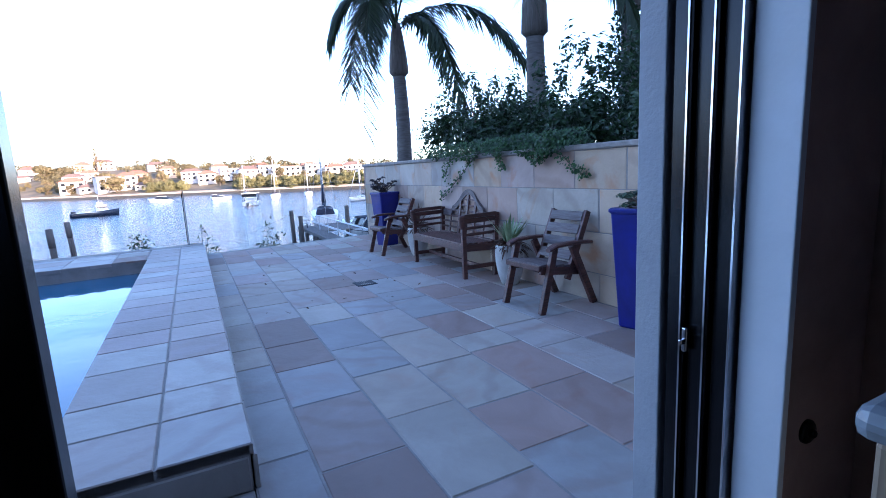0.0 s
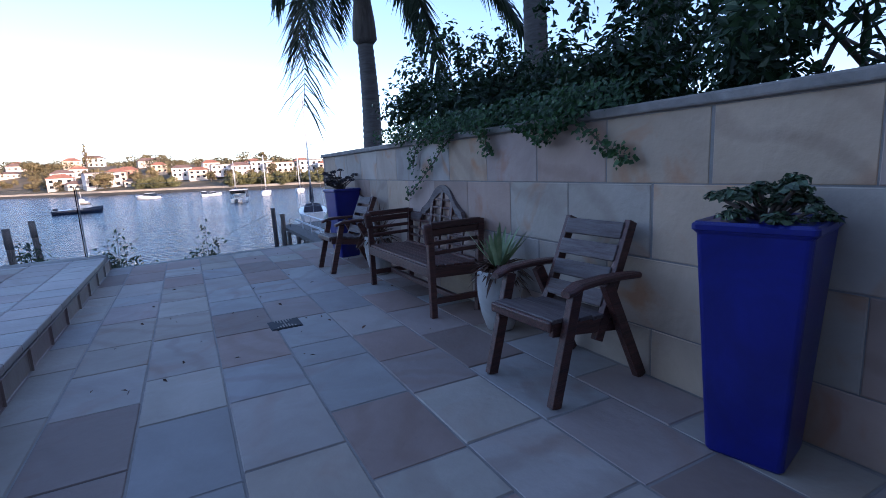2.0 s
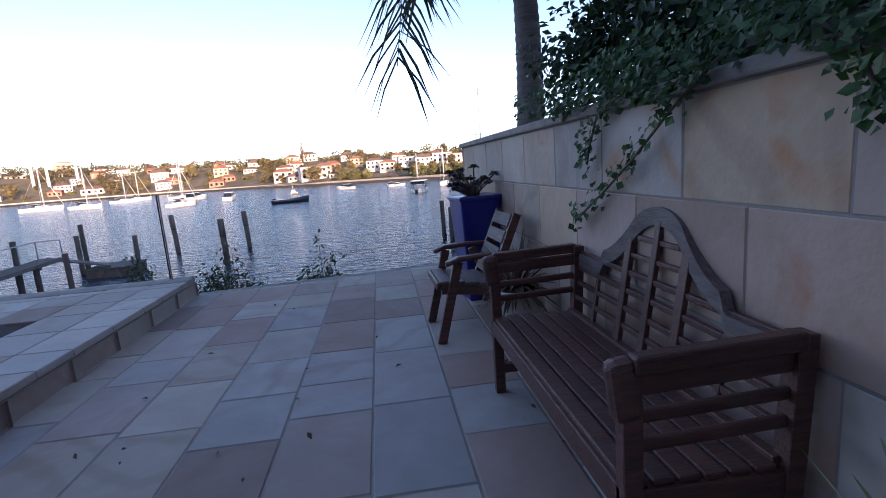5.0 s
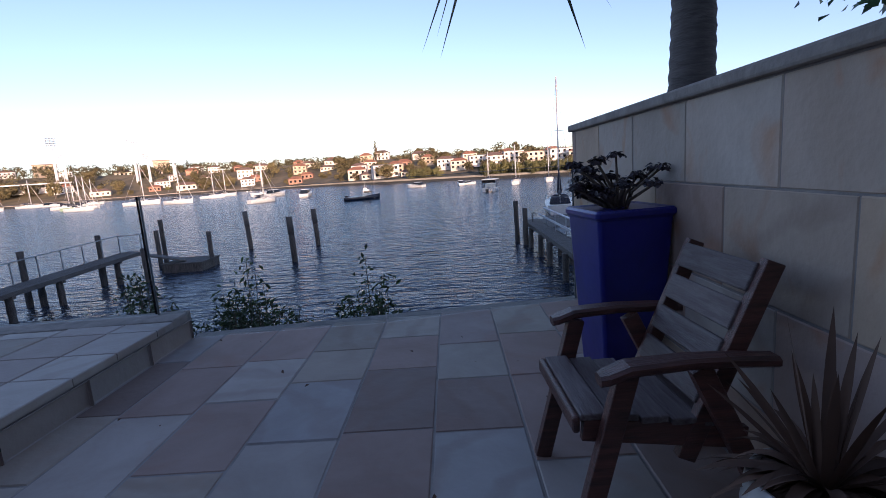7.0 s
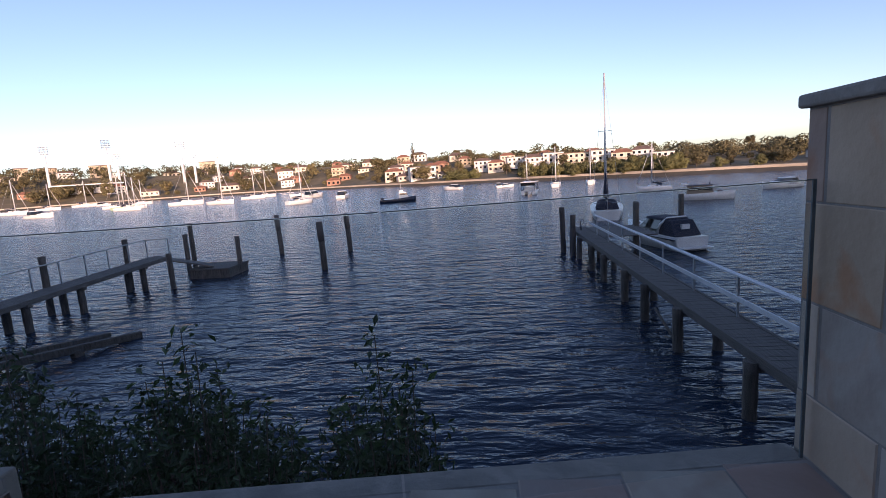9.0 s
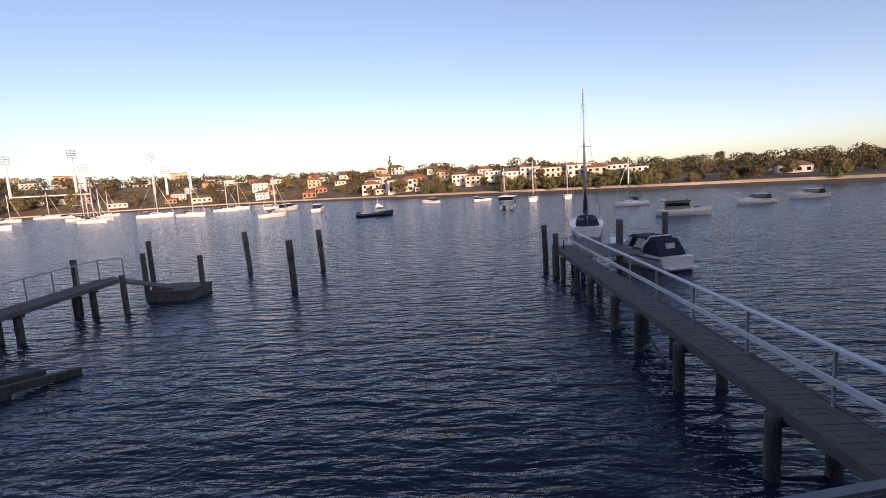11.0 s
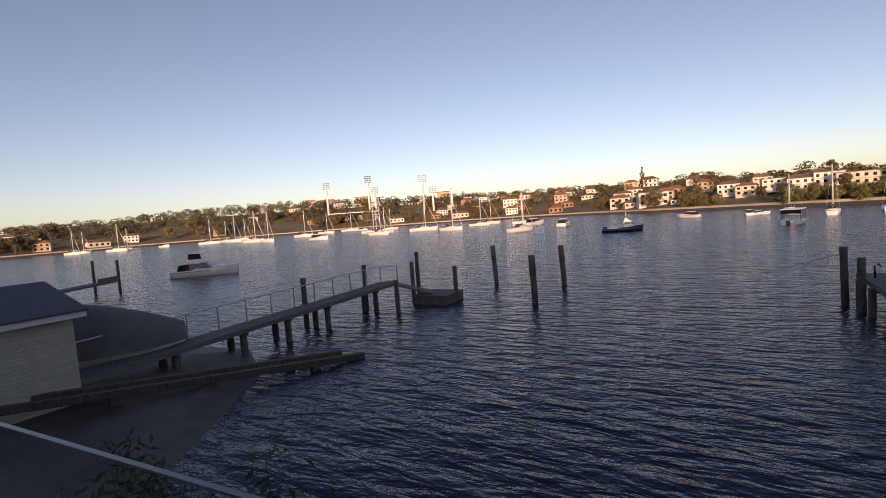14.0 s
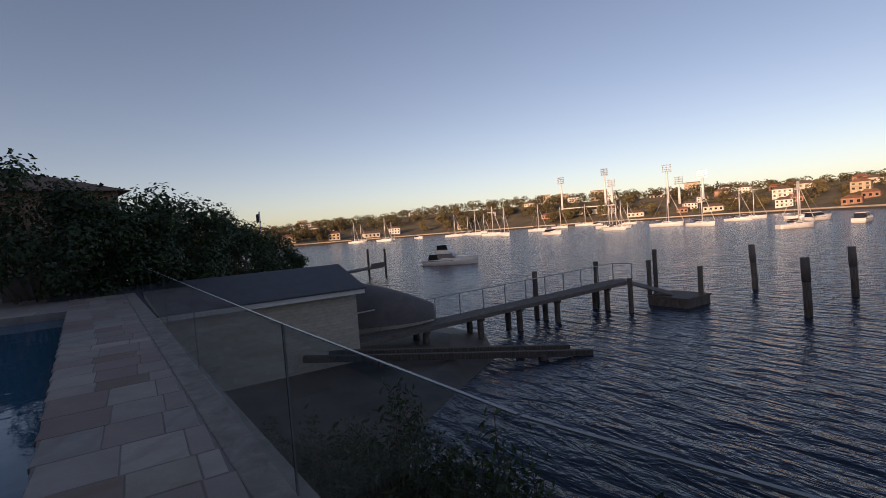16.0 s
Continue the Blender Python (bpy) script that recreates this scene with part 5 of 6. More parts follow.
Y0 = put(yacht(), -64, 172, 200, 1.0)
for x, y, rz, s in ((-200, 214, 12, 1.1), (-205, 240, 20, 1.2), (-112, 150, 0, 0.95), (-103, 166, 15, 1.2), (-84, 154, -10, 1.05), (-90, 188, 10, 0.95), (-92, 202, 25, 1.0),
                    (-46, 122, 60, 0.85), (15, 125, 80, 0.85), (23.6, 128, 80, 0.8), (10.5, 150, 90, 0.8), (-120, 163, 10, 0.95), (-215, 165, 0, 1.2), (-225, 158, 30, 1.1), (-232, 172, 15, 1.0),
                    (-176, 146, 10, 1.2), (-160, 140, -15, 1.1), (-255, 130, 20, 1.2), (-262, 138, 0, 1.0), (-276, 120, 10, 1.1), (-285, 128, 30, 1.0), (-180, 178, 5, 1.2), (-240, 190, 5, 1.1), (-156, 215, 30, 1.0), (-136, 176, 12, 1.1)):
    clone(Y0, x, y, rz, s)
G0 = put(yacht(7.0, 9.0, M_HULLG, "pale green sailing yacht at its mooring"), -120, 158, 10)
C0 = put(motor_boat(), -56, 160, 70)
for x, y, rz, s in ((-40, 138, 95, 0.95), (-128, 136, 0, 0.95), (-11, 149, 150, 0.7), (2, 143, 95, 0.6), (4.5, 144, 20, 0.45), (38.5, 78, 190, 0.62), (49, 83, 180, 0.62), (-190, 235, 5, 0.9), (-250, 150, 0, 0.9)):
    clone(C0, x, y, rz, s)
put(motor_boat(10.0, fly=True, lab="white flybridge cruiser with dark windows at anchor"), -60.5, 47.5, 40, 0.8)
put(motor_boat(8.2, canvas=True, lab="white sports cruiser with navy canopy tied to the jetty"), 8.9, 38.0, 104, 0.78)
put(work_boat(), -18.4, 101, 14, 0.66)
put(launch(), 23.9, 66.8, -18, 0.5)
put(houseboat(), 6.9, 101, 75, 0.75)
CAT = put(yacht(9, 12, None, "white catamaran with bare mast at its mooring"), 25.5, 89, 190, 0.62)
KETCH = put(yacht(11.0, 15.1, None, "white ketch with dark cockpit tied up beyond the jetty", 0.085), 10.1, 55.9, 78, 0.88)
cabin_part("cockpit_cover", KETCH, M_CANVAS, -4.3, -0.9, 1.15, 1.0, 1.75, fr=0.5, br=0.25, tuck=0.2, label="dark canvas cockpit cover")
tube_part("furled_sail", [(0.75, 0, 1.9), (0.72, 0, 3.0), (0.85, 0, 4.6)], [0.3, 0.24, 0.06], M_CANVAS, KETCH, 8, "navy bagged sail at the mast foot")
for sd in (-1, 1):
    tube_part("pushpit_rail", [(-5.3, sd * 0.4, 1.75), (-5.2, sd * 1.25, 1.75), (-3.6, sd * 1.55, 1.7)], 0.025, M_CHROME, KETCH, 5)
    bar_part("rubbing_strake", (-5.4, sd * 1.2, 0.88), (-0.6, sd * 1.69, 0.9), 0.06, 0.07, M_CANVAS, KETCH)

def slip_boat():
    y = tagged(empty("covered_boat", (-21.5, 17.9, -2.72), 62), "motor boat on the slip under a grey cover", "boat")
    bm = bmesh.new(); hull_mesh(bm, 5.0, 2.2, 0.7, 0.15, 0.9); part("hull", bm, M_HULL, y)
    bm = bmesh.new()
    n = 10; rr = []
    for i in range(n + 1):
        u = i / n; x = -1.5 + 4.1 * u; w = 1.3 * math.cos(u ** 2 * 1.2); h = 2.2 - 1.3 * u ** 1.6
        rr.append([bm.verts.new((x, s * w * f, z)) for s, f, z in ((-1, 1, 0.25), (-1, 0.95, h * 0.55), (-1, 0.5, h * 0.92), (1, 0.0, h), (1, 0.5, h * 0.92), (1, 0.95, h * 0.55), (1, 1, 0.25))])
    for a, b in zip(rr, rr[1:]):
        for k in range(6): bm.faces.new((a[k], b[k], b[k + 1], a[k + 1])).smooth = True
    bm.faces.new(rr[0]); bm.faces.new(rr[-1][::-1]); part("cover", bm, M_COVER, y, "grey fitted cover")
    bm = bmesh.new()
    for s in (-1, 1): tube(bm, [(-2.3, s * 1.0, 0.6), (-2.1, s * 0.95, 1.9), (-1.3, s * 0.85, 2.35)], 0.035, 6)
    for q in ((-2.1, 1.9), (-1.7, 2.15), (-1.3, 2.35)): tube(bm, [(q[0], -1.0, q[1]), (q[0], 1.0, q[1])], 0.03, 6)
    part("tower_frame", bm, M_CHROME, y)
slip_boat()

# ---- far bank ----
SHORE = [(-75, 140), (-40, 145), (-21, 152), (-7, 172), (7, 210), (19, 280), (30, 330), (45, 360), (60, 370), (75, 350), (88, 320), (100, 300)]
RISE = [(-75, 4), (-40, 3.5), (-21, 4), (-7, 9), (7, 11), (19, 13), (30, 14), (36, 15.5), (45, 17.5), (60, 17), (75, 10.5), (88, 6), (100, 5)]
def lerp(tab, a): return float(np.interp(a, [p[0] for p in tab], [p[1] for p in tab]))
def at_az(a, r): return (-1.5 - math.sin(radians(a)) * r, 8.5 + math.cos(radians(a)) * r)
def bank_z(a, back):
    h = lerp(RISE, a)
    return WATER_Z + 1.6 + (h if back > 90 else h * (back / 90) ** 1.2 if back > 0 else 0)

azs = [(-75 + i * 2.5) for i in range(71)]
steps = [(-9, WATER_Z - 0.3), (-1.2, WATER_Z + 0.25)]
V, Fc = [], []
for a in azs:
    R = lerp(SHORE, a)
    for d in (0.4, 12, 30, 55, 90, 140, 260):
        x, y = at_az(a, R + d); V.append((x, y, bank_z(a, d) if d > 0.5 else WATER_Z + 1.6))
n = 7
Fc = [(i * n + k, i * n + k + 1, (i + 1) * n + k + 1, (i + 1) * n + k) for i in range(len(azs) - 1) for k in range(n - 1)]
tagged(mesh_part("ground_far_bank", V, [f[::-1] for f in Fc], M_BANK), "grassy far bank rising to low hills", "river bank", kind="structure")
V = []
for a in azs:
    R = lerp(SHORE, a)
    for d, z in ((-7, -0.2), (-0.6, 0.85), (-0.5, 1.5), (0.9, 1.62), (0.9, 0.0)):
        x, y = at_az(a, R + d); V.append((x, y, WATER_Z + z))
tagged(mesh_part("seawall", V, [(i * 5 + k, (i + 1) * 5 + k, (i + 1) * 5 + k + 1, i * 5 + k + 1) for i in range(len(azs) - 1) for k in (1, 2, 3)], M_SEAWALL), "pale sandstone sea wall along the far bank", "sea wall", kind="structure")
tagged(mesh_part("ground_tidal", V, [(i * 5, (i + 1) * 5, (i + 1) * 5 + 1, i * 5 + 1) for i in range(len(azs) - 1)], M_WEED), "dark tidal flat under the sea wall", "mud flat", kind="structure")


def far_tree(h, w, m, seed, tall=False):
    t = tagged(empty("tree"), "rounded tree in warm light on the far bank", "tree", "trees on the far bank")
    rng = np.random.default_rng(seed)
    bm = bmesh.new()
    tube(bm, [(0, 0, -0.5), (0.1, 0, h * 0.35), (0.0, 0.1, h * 0.75)], [h * 0.035, h * 0.028, h * 0.012], 6)
    for i in range(5):
        a = i * 1.3; tube(bm, [(0, 0, h * 0.35), (w * 0.3 * math.cos(a), w * 0.3 * math.sin(a), h * 0.7)], [h * 0.018, h * 0.008], 5)
    part("trunk", bm, M_BARK, t)
    cs, ns = [], []
    for i in range(22 if not tall else 12):
        a = rng.uniform(0, 6.28); u = rng.uniform(); z = h * (0.28 + 0.6 * u); r = w * 0.42 * math.sqrt(rng.uniform()) * math.sqrt(max(0.1, 1 - (1.7 * u - 0.7) ** 2))
        if tall: z = h * (0.2 + 0.065 * i); r = w * 0.2 * (1 - i / 12.5)
        rad = w * rng.uniform(0.12, 0.21) * (0.6 if tall else 1)
        d = rng.normal(0, 1, (95, 3)); d /= np.linalg.norm(d, axis=1)[:, None]
        cs.append(np.array((r * math.cos(a), r * math.sin(a), z)) + d * rad * rng.uniform(0.75, 1.05, (95, 1)) * (1, 1, 0.8)); ns.append(d * 1.5 + (0, 0, 0.3))
    cs, ns = np.concatenate(cs), np.concatenate(ns)
    leaf_cloud("crown", cs, ns, rng.uniform(0.045, 0.08, len(cs)) * w, m, t, 0.8, 0.2, rng=rng)
    return t


rng = np.random.default_rng(61)
protos = [far_tree(7, 7, M_TREE, 71), far_tree(9, 8, M_TREE, 72), far_tree(6, 8, M_TREE, 73), far_tree(5, 6, M_MANG, 74)]
pine = far_tree(13, 6, M_TREE, 75, True)
used = set()
def plant(proto, a, back, s, sink=0.0):
    x, y = at_az(a, lerp(SHORE, a) + back); z = bank_z(a, back) - 0.3 - sink
    m = pose(x, y, z, 0, 0, rng.uniform(0, 360))
    if proto.name not in used: used.add(proto.name); proto.matrix_basis = m; ob = proto
    else: ob = copy_thing(proto, m)
    ob.scale = (s, s, s * rng.uniform(0.85, 1.15))
TOPS = [(-75, 0.8), (-35, 0.75), (-28, 0.6), (-21, 0.7), (-10, 1.5), (-7, 1.7), (7, 1.95), (19, 2.2), (36, 2.6), (49, 2.9), (56, 2.75), (73, 1.9), (85, 1.3)]
def crown_top(a, R, f): return 1.6 + R * math.tan(radians(lerp(TOPS, a))) * f
for i in range(150):
    a = rng.uniform(-50, 84); back = rng.uniform(18, 175) if i % 3 else rng.uniform(4, 24)
    if -21.5 < a < 1.5: back = rng.uniform(42, 120)
    R = lerp(SHORE, a) + back
    k = int(rng.integers(0, 3)); room = crown_top(a, R, rng.uniform(0.45, 1.02) * (1 if back > 40 else 0.62)) - bank_z(a, back)
    plant(protos[k], a, back, min(max(room / (7, 9, 6)[k], 0.42), 1.35))
# the continuous woods between and behind the single trees: many rounded crowns in one mesh
cs, ns, ss = [], [], []
for i in range(1800):
    a, b = rng.uniform(-70, 86), rng.uniform(36, 190)
    if -21.5 < a < 3 and b < 48: continue
    if 4 < a < 37 and b < 110 and i % 2: continue
    R = lerp(SHORE, a) + b; x, y = at_az(a, R); zb = bank_z(a, b); r = rng.uniform(1.6, 3.6) * (0.7 + R / 900)
    top = max(zb + 2.0, 1.6 + (crown_top(a, R, 1.0) - 1.6) * rng.uniform(0.72, 1.04) if b > 90 else zb + rng.uniform(3.0, 6.5))
    d = rng.normal(0, 1, (96, 3)); d /= np.linalg.norm(d, axis=1)[:, None]
    cs.append(np.array((x, y, top - r * 0.85)) + d * r * rng.uniform(0.78, 1.04, (96, 1)) * (1.15, 1.15, 0.85)); ns.append(d * 2.2); ss.append(rng.uniform(0.22, 0.38, 96) * r)
cs, ns, ss = np.concatenate(cs), np.concatenate(ns), np.concatenate(ss)
leaf_cloud("far_woods", cs, ns, ss, mat("far_woods_leaf", (0.13, 0.105, 0.045), 0.75, scale=0.05, col2=(0.05, 0.05, 0.024), island=True, rand=0.5, transl=0.1), None, 0.85, 0.25, rng=rng)
tagged(bpy.data.objects["far_woods"], "mixed bushland covering the far hills in warm light", "woods", kind="stuff")
for i in range(50):          # garden trees and shrubs among the front houses
    a = rng.uniform(2, 37) if i < 42 else rng.uniform(-50, -21)
    plant(protos[int(rng.integers(0, 4))], a, rng.uniform(5, 45), rng.uniform(0.38, 0.62), 0.4)
for i in range(76):          # low mangrove hedge along the water
    a = rng.uniform(-21, -4.0) if i < 62 else (rng.uniform(1.2, 4.6) if i < 72 else rng.uniform(-50, -21))
    plant(protos[3], a, rng.uniform(0.5, 6), rng.uniform(0.75, 1.0), 0.8)
plant(pine, 8.2, 100, 1.0); plant(pine, 28, 120, 0.9); plant(pine, 44, 120, 0.8)
for a in (1.8, 3.2, -8, -17, -27): plant(protos[1], a, 110, 0.8)


def house(w, d, h, wall_m, roof_m, flat=False, storeys=2):
    o = tagged(empty("house"), "rendered waterfront house on the far bank", "house", "houses on the far bank")
    wl = box("wall", (-w / 2, -d / 2, -2), (w / 2, d / 2, h), wall_m, o)
    if flat: box("roof", (-w / 2 - 0.5, -d / 2 - 0.7, h), (w / 2 + 0.5, d / 2 + 0.5, h + 0.35), roof_m, o)
    else:
        bm = bmesh.new(); e = 0.6
        b = [bm.verts.new(p) for p in ((-w / 2 - e, -d / 2 - e, h), (w / 2 + e, -d / 2 - e, h), (w / 2 + e, d / 2 + e, h), (-w / 2 - e, d / 2 + e, h))]
        t = [bm.verts.new(p) for p in ((-w / 2 + d * 0.35, 0, h + d * 0.24), (w / 2 - d * 0.35, 0, h + d * 0.24))]
        for f in ((b[0], b[1], t[1], t[0]), (b[2], b[3], t[0], t[1]), (b[1], b[2], t[1]), (b[3], b[0], t[0]), (b[3], b[2], b[1], b[0])): bm.faces.new(f)
        part("roof", bm, roof_m, o)
    nw = max(2, int(w / 3))
    for s in range(storeys):
        for i in range(nw):
            x = -w / 2 + (i + 0.5) * w / nw; z = h / storeys * s + 0.5
            box("window", (x - w / nw * 0.22, -d / 2 - 0.04, z + 0.2), (x + w / nw * 0.22, -d / 2 + 0.05, z + h / storeys * 0.55), M_WIN, wl)
        if s: box("balcony", (-w / 2, -d / 2 - 1.3, h / storeys * s - 0.12), (w / 2, -d / 2 - 0.05, h / storeys * s + 0.1), wall_m, o)
    return o


hp = []
for i, (w, d, h, wm, rm, fl, st) in enumerate(((11, 9, 5.6, 0, 0, False, 2), (13, 9, 6.0, 1, 2, True, 2), (10, 8, 3.4, 2, 0, False, 1), (12, 9, 5.8, 1, 1, False, 2), (10, 9, 5.4, 3, 0, False, 2), (14, 9, 3.2, 0, 1, False, 1), (20, 9, 6.4, 0, 1, True, 2))):
    hp.append(house(w, d, h, HOUSES_M[wm], ROOFS_M[rm], fl, st))
first = set()
def site(k, a, back, s, lift=0.0):
    x, y = at_az(a, lerp(SHORE, a) + back)
    m = pose(x, y, bank_z(a, back) + lift, 0, 0, a + rng.uniform(-14, 14))
    if k not in first: first.add(k); hp[k].matrix_basis = m; ob = hp[k]
    else: ob = copy_thing(hp[k], m)
    ob.scale = (s, s, s)
# the pale row above the mangroves
for a, k, s, up in ((-1.4, 0, 0.6, 0.6), (0.2, 3, 0.62, 1.2), (-3.6, 1, 0.6, 1.6), (-5.6, 3, 0.66, 1.0), (-7.7, 1, 0.62, 2.0), (-10.0, 6, 0.6, 1.5), (-13.1, 1, 0.66, 1.9), (-15.2, 0, 0.64, 1.2), (-17.2, 3, 0.6, 1.8), (-19.2, 1, 0.56, 1.0)):
    site(k, a, 22 + 5 * up, s, up)
for a in (-2.5, -4.6, -6.7, -8.9, -11.7, -14.1, -16.2, -18.3, -20.4, -20.9): plant(protos[int(rng.integers(0, 3))], a, 17, rng.uniform(0.62, 0.85))
for a, k in ((-2.6, 0), (-7.0, 4), (-12.1, 0), (-14.9, 2), (-17.0, 5), (2.2, 4)): site(k, a, 52, 0.62, 0.8)
site(1, 7.3, 14, 0.9); site(5, 9.2, 12, 0.6); site(5, 4.6, 16, 0.5); site(5, -33, 26, 0.6)
# tile-roofed houses climbing the hill
for back, step, lo, hi in ((12, 4.4, 10.5, 37), (32, 4.2, 6, 35), (55, 4.0, 5, 34), (82, 3.6, 3, 33), (112, 4.5, 2, 36)):
    a = lo
    while a < hi:
        site(int(rng.choice([0, 2, 2, 4, 5, 5, 3])), a, back + rng.uniform(-6, 6), rng.uniform(0.55, 0.82)); a += step * rng.uniform(0.6, 1.5) * 280 / lerp(SHORE, a)
for i in range(22): site(int(rng.integers(0, 6)), rng.uniform(37, 82), rng.choice([12, 30, 60, 90]) + rng.uniform(-5, 5), rng.uniform(0.5, 0.85))
for a, h, w in ((45.4, 19, 9), (43.6, 18, 13), (39.6, 20, 16), (30.3, 21, 13), (73.5, 16, 9)):        # apartment blocks on the ridge
    o = tagged(empty("apartment_block"), "pale apartment block on the ridge", "apartments", "apartment blocks")
    x, y = at_az(a, lerp(SHORE, a) + 170); o.matrix_basis = pose(x, y, bank_z(a, 170), 0, 0, a)
    box("wall", (-w / 2, -5, -3), (w / 2, 5, h * 0.62), HOUSES_M[3], o); box("roof", (-w / 2 - .3, -5.3, h * 0.62), (w / 2 + .3, 5.3, h * 0.62 + 0.6), ROOFS_M[1], o)
    for s in range(int(h * 0.62 / 3)):
        for i in range(4): box("window", (-w / 2 + (i + 0.25) * w / 4, -5.06, s * 3 + 0.9), (-w / 2 + (i + 0.75) * w / 4, -4.95, s * 3 + 2.3), M_WIN, o)


def floodlight(a, el, back):
    R = lerp(SHORE, a) + back; x, y = at_az(a, R); zb = bank_z(a, back); top = 1.6 + R * math.tan(radians(el))
    o = tagged(empty("floodlight_tower"), "tall white stadium floodlight mast", "floodlight", "stadium floodlights")
    o.matrix_basis = pose(x, y, zb, 0, 0, a + rng.uniform(-40, 40)); h = top - zb
    tube_part("mast", [(0, 0, -1), (0, 0, h - 4)], [0.95, 0.7], M_PAINT, o, 10)
    bm = bmesh.new()
    for k in range(4): add_box(bm, (-3.2, -0.2, h - 4.2 + k * 1.5), (3.2, 0.1, h - 3.9 + k * 1.5))
    for xx in (-2.6, 0, 2.6): add_box(bm, (xx - 0.1, 0.1, h - 4.6), (xx + 0.1, 0.25, h + 0.9))
    part("head_frame", bm, M_RAIL, o)
    bm = bmesh.new()
    for k in range(4):
        for i in range(7): add_box(bm, (-3.0 + i * 0.95, -0.75, h - 3.9 + k * 1.5), (-2.65 + i * 0.95, -0.25, h - 3.5 + k * 1.5), bevel=0.06)
    tagged(part("lamp_bank", bm, M_RAIL, o), kind="stuff")
for a, e in ((38.9, 5.0), (43.6, 4.5), (32.6, 4.7), (29.3, 3.75), (38.2, 3.7), (31.5, 3.3)): floodlight(a, e, 55)
g = tagged(empty("grandstand"), "white roofed sports grandstand on the far bank", "grandstand")
x, y = at_az(40.6, lerp(SHORE, 40.6) + 35); g.matrix_basis = pose(x, y, bank_z(40.6, 35), 0, 0, 40)
box("stand", (-16, -3, 0), (16, 8, 3.5), HOUSES_M[1], g); box("canopy_roof", (-20, -7, 5.4), (18, 8, 6.0), M_HULL, g)
for xx in (-15, -5, 5, 15): box("column", (xx - 0.3, 6, 3.5), (xx + 0.3, 6.6, 5.4), M_HULL, g)

# ---- the terrace's far end: low wall, garden furniture block, trees in shade ----
def end_garden():
    bm = bmesh.new(); add_box(bm, (END_X - 0.3, -0.3, -3.9), (END_X, edge_y(END_X) - 0.1, 1.1))
    tagged(part("wall_west", bm, M_CAP), "low rendered wall at the end of the terrace", "wall", kind="structure")
    o = tagged(empty("barbecue_bench", (-23.4, 5.9, COPE_Z)), "built-in outdoor kitchen bench with grey stone top", "outdoor kitchen")
    box("body", (-0.6, -1.2, 0), (0.4, 1.2, 0.85), M_BED, o, 0.01); box("worktop", (-0.65, -1.3, 0.85), (0.5, 1.3, 0.91), M_GREYP, o, 0.01, "pale stone worktop")
    box("hood", (-0.5, -0.5, 0.91), (0.2, 0.6, 1.25), M_RAIL, o, 0.03)
end_garden()

def near_tree(loc, h, w, seed, nleaf=8400):
    t = tagged(empty("garden_tree", loc), "dark leafy garden tree in shade", "tree", "garden trees")
    rng = np.random.default_rng(seed); bm = bmesh.new(); cs, ns = [], []
    tube(bm, [(0, 0, -0.2), (0.1, 0.05, h * 0.3), (0, 0, h * 0.6)], [0.16, 0.12, 0.07], 8)
    for i in range(22):
        a = rng.uniform(0, 6.28); r = w * math.sqrt(rng.uniform()) * 0.85; z = h * rng.uniform(0.3, 0.95) * (1 - 0.25 * r / w)
        tube(bm, [(0, 0, h * 0.25), (r * 0.5 * math.cos(a), r * 0.5 * math.sin(a), z * 0.75), (r * math.cos(a), r * math.sin(a), z)], [0.06, 0.04, 0.012], 5)
        k = nleaf // 22; d = rng.normal(0, 1, (k, 3)); d /= np.linalg.norm(d, axis=1)[:, None]
        cs.append(np.array((r * math.cos(a), r * math.sin(a), z)) + d * w * 0.3 * rng.uniform(0.3, 1.15, (k, 1))); ns.append(d + (0, 0, 0.5))
    part("trunk", bm, M_BARK, t)
    cs, ns = np.concatenate(cs), np.concatenate(ns)
    leaf_cloud("crown", cs, ns, rng.uniform(0.12, 0.27, len(cs)), M_LEAF, t, 0.55, 0.25, rng=rng)
for a, r, el, w, sd in ((97, 21, 8.0, 2.6, 81), (93, 23, 7.4, 2.6, 82), (89.6, 22, 8.0, 2.5, 83), (86.5, 25, 6.4, 2.6, 84), (83.5, 29, 4.2, 2.7, 85), (80.5, 33, 2.4, 2.8, 86), (77.8, 38, 0.9, 2.6, 87), (75.8, 41, -0.4, 2.0, 88), (91, 30, 6.5, 3.4, 89), (85, 36, 4.5, 3.4, 90)):
    x, y = at_az(a, r); top = 1.65 + r * math.tan(radians(el))
    near_tree((x, y, -3.4), (top + 3.4) / 0.92, w * 1.1, sd)
n0 = tagged(empty("neighbour_house", (-40, 2.0, -3.4), 12), "dark neighbouring house with pitched roof in shade", "house")
box("wall", (-6, -5, 0), (6, 5, 8.6), HOUSES_M[2], n0)
bm = bmesh.new(); v = [bm.verts.new(p) for p in ((-6.6, -5.6, 8.6), (6.6, -5.6, 8.6), (6.6, 5.6, 8.6), (-6.6, 5.6, 8.6), (-2, 0, 10.4), (2, 0, 10.4))]
for f in ((0, 1, 5, 4), (2, 3, 4, 5), (1, 2, 5), (3, 0, 4), (3, 2, 1, 0)): bm.faces.new([v[i] for i in f])
part("roof", bm, ROOFS_M[1], n0)
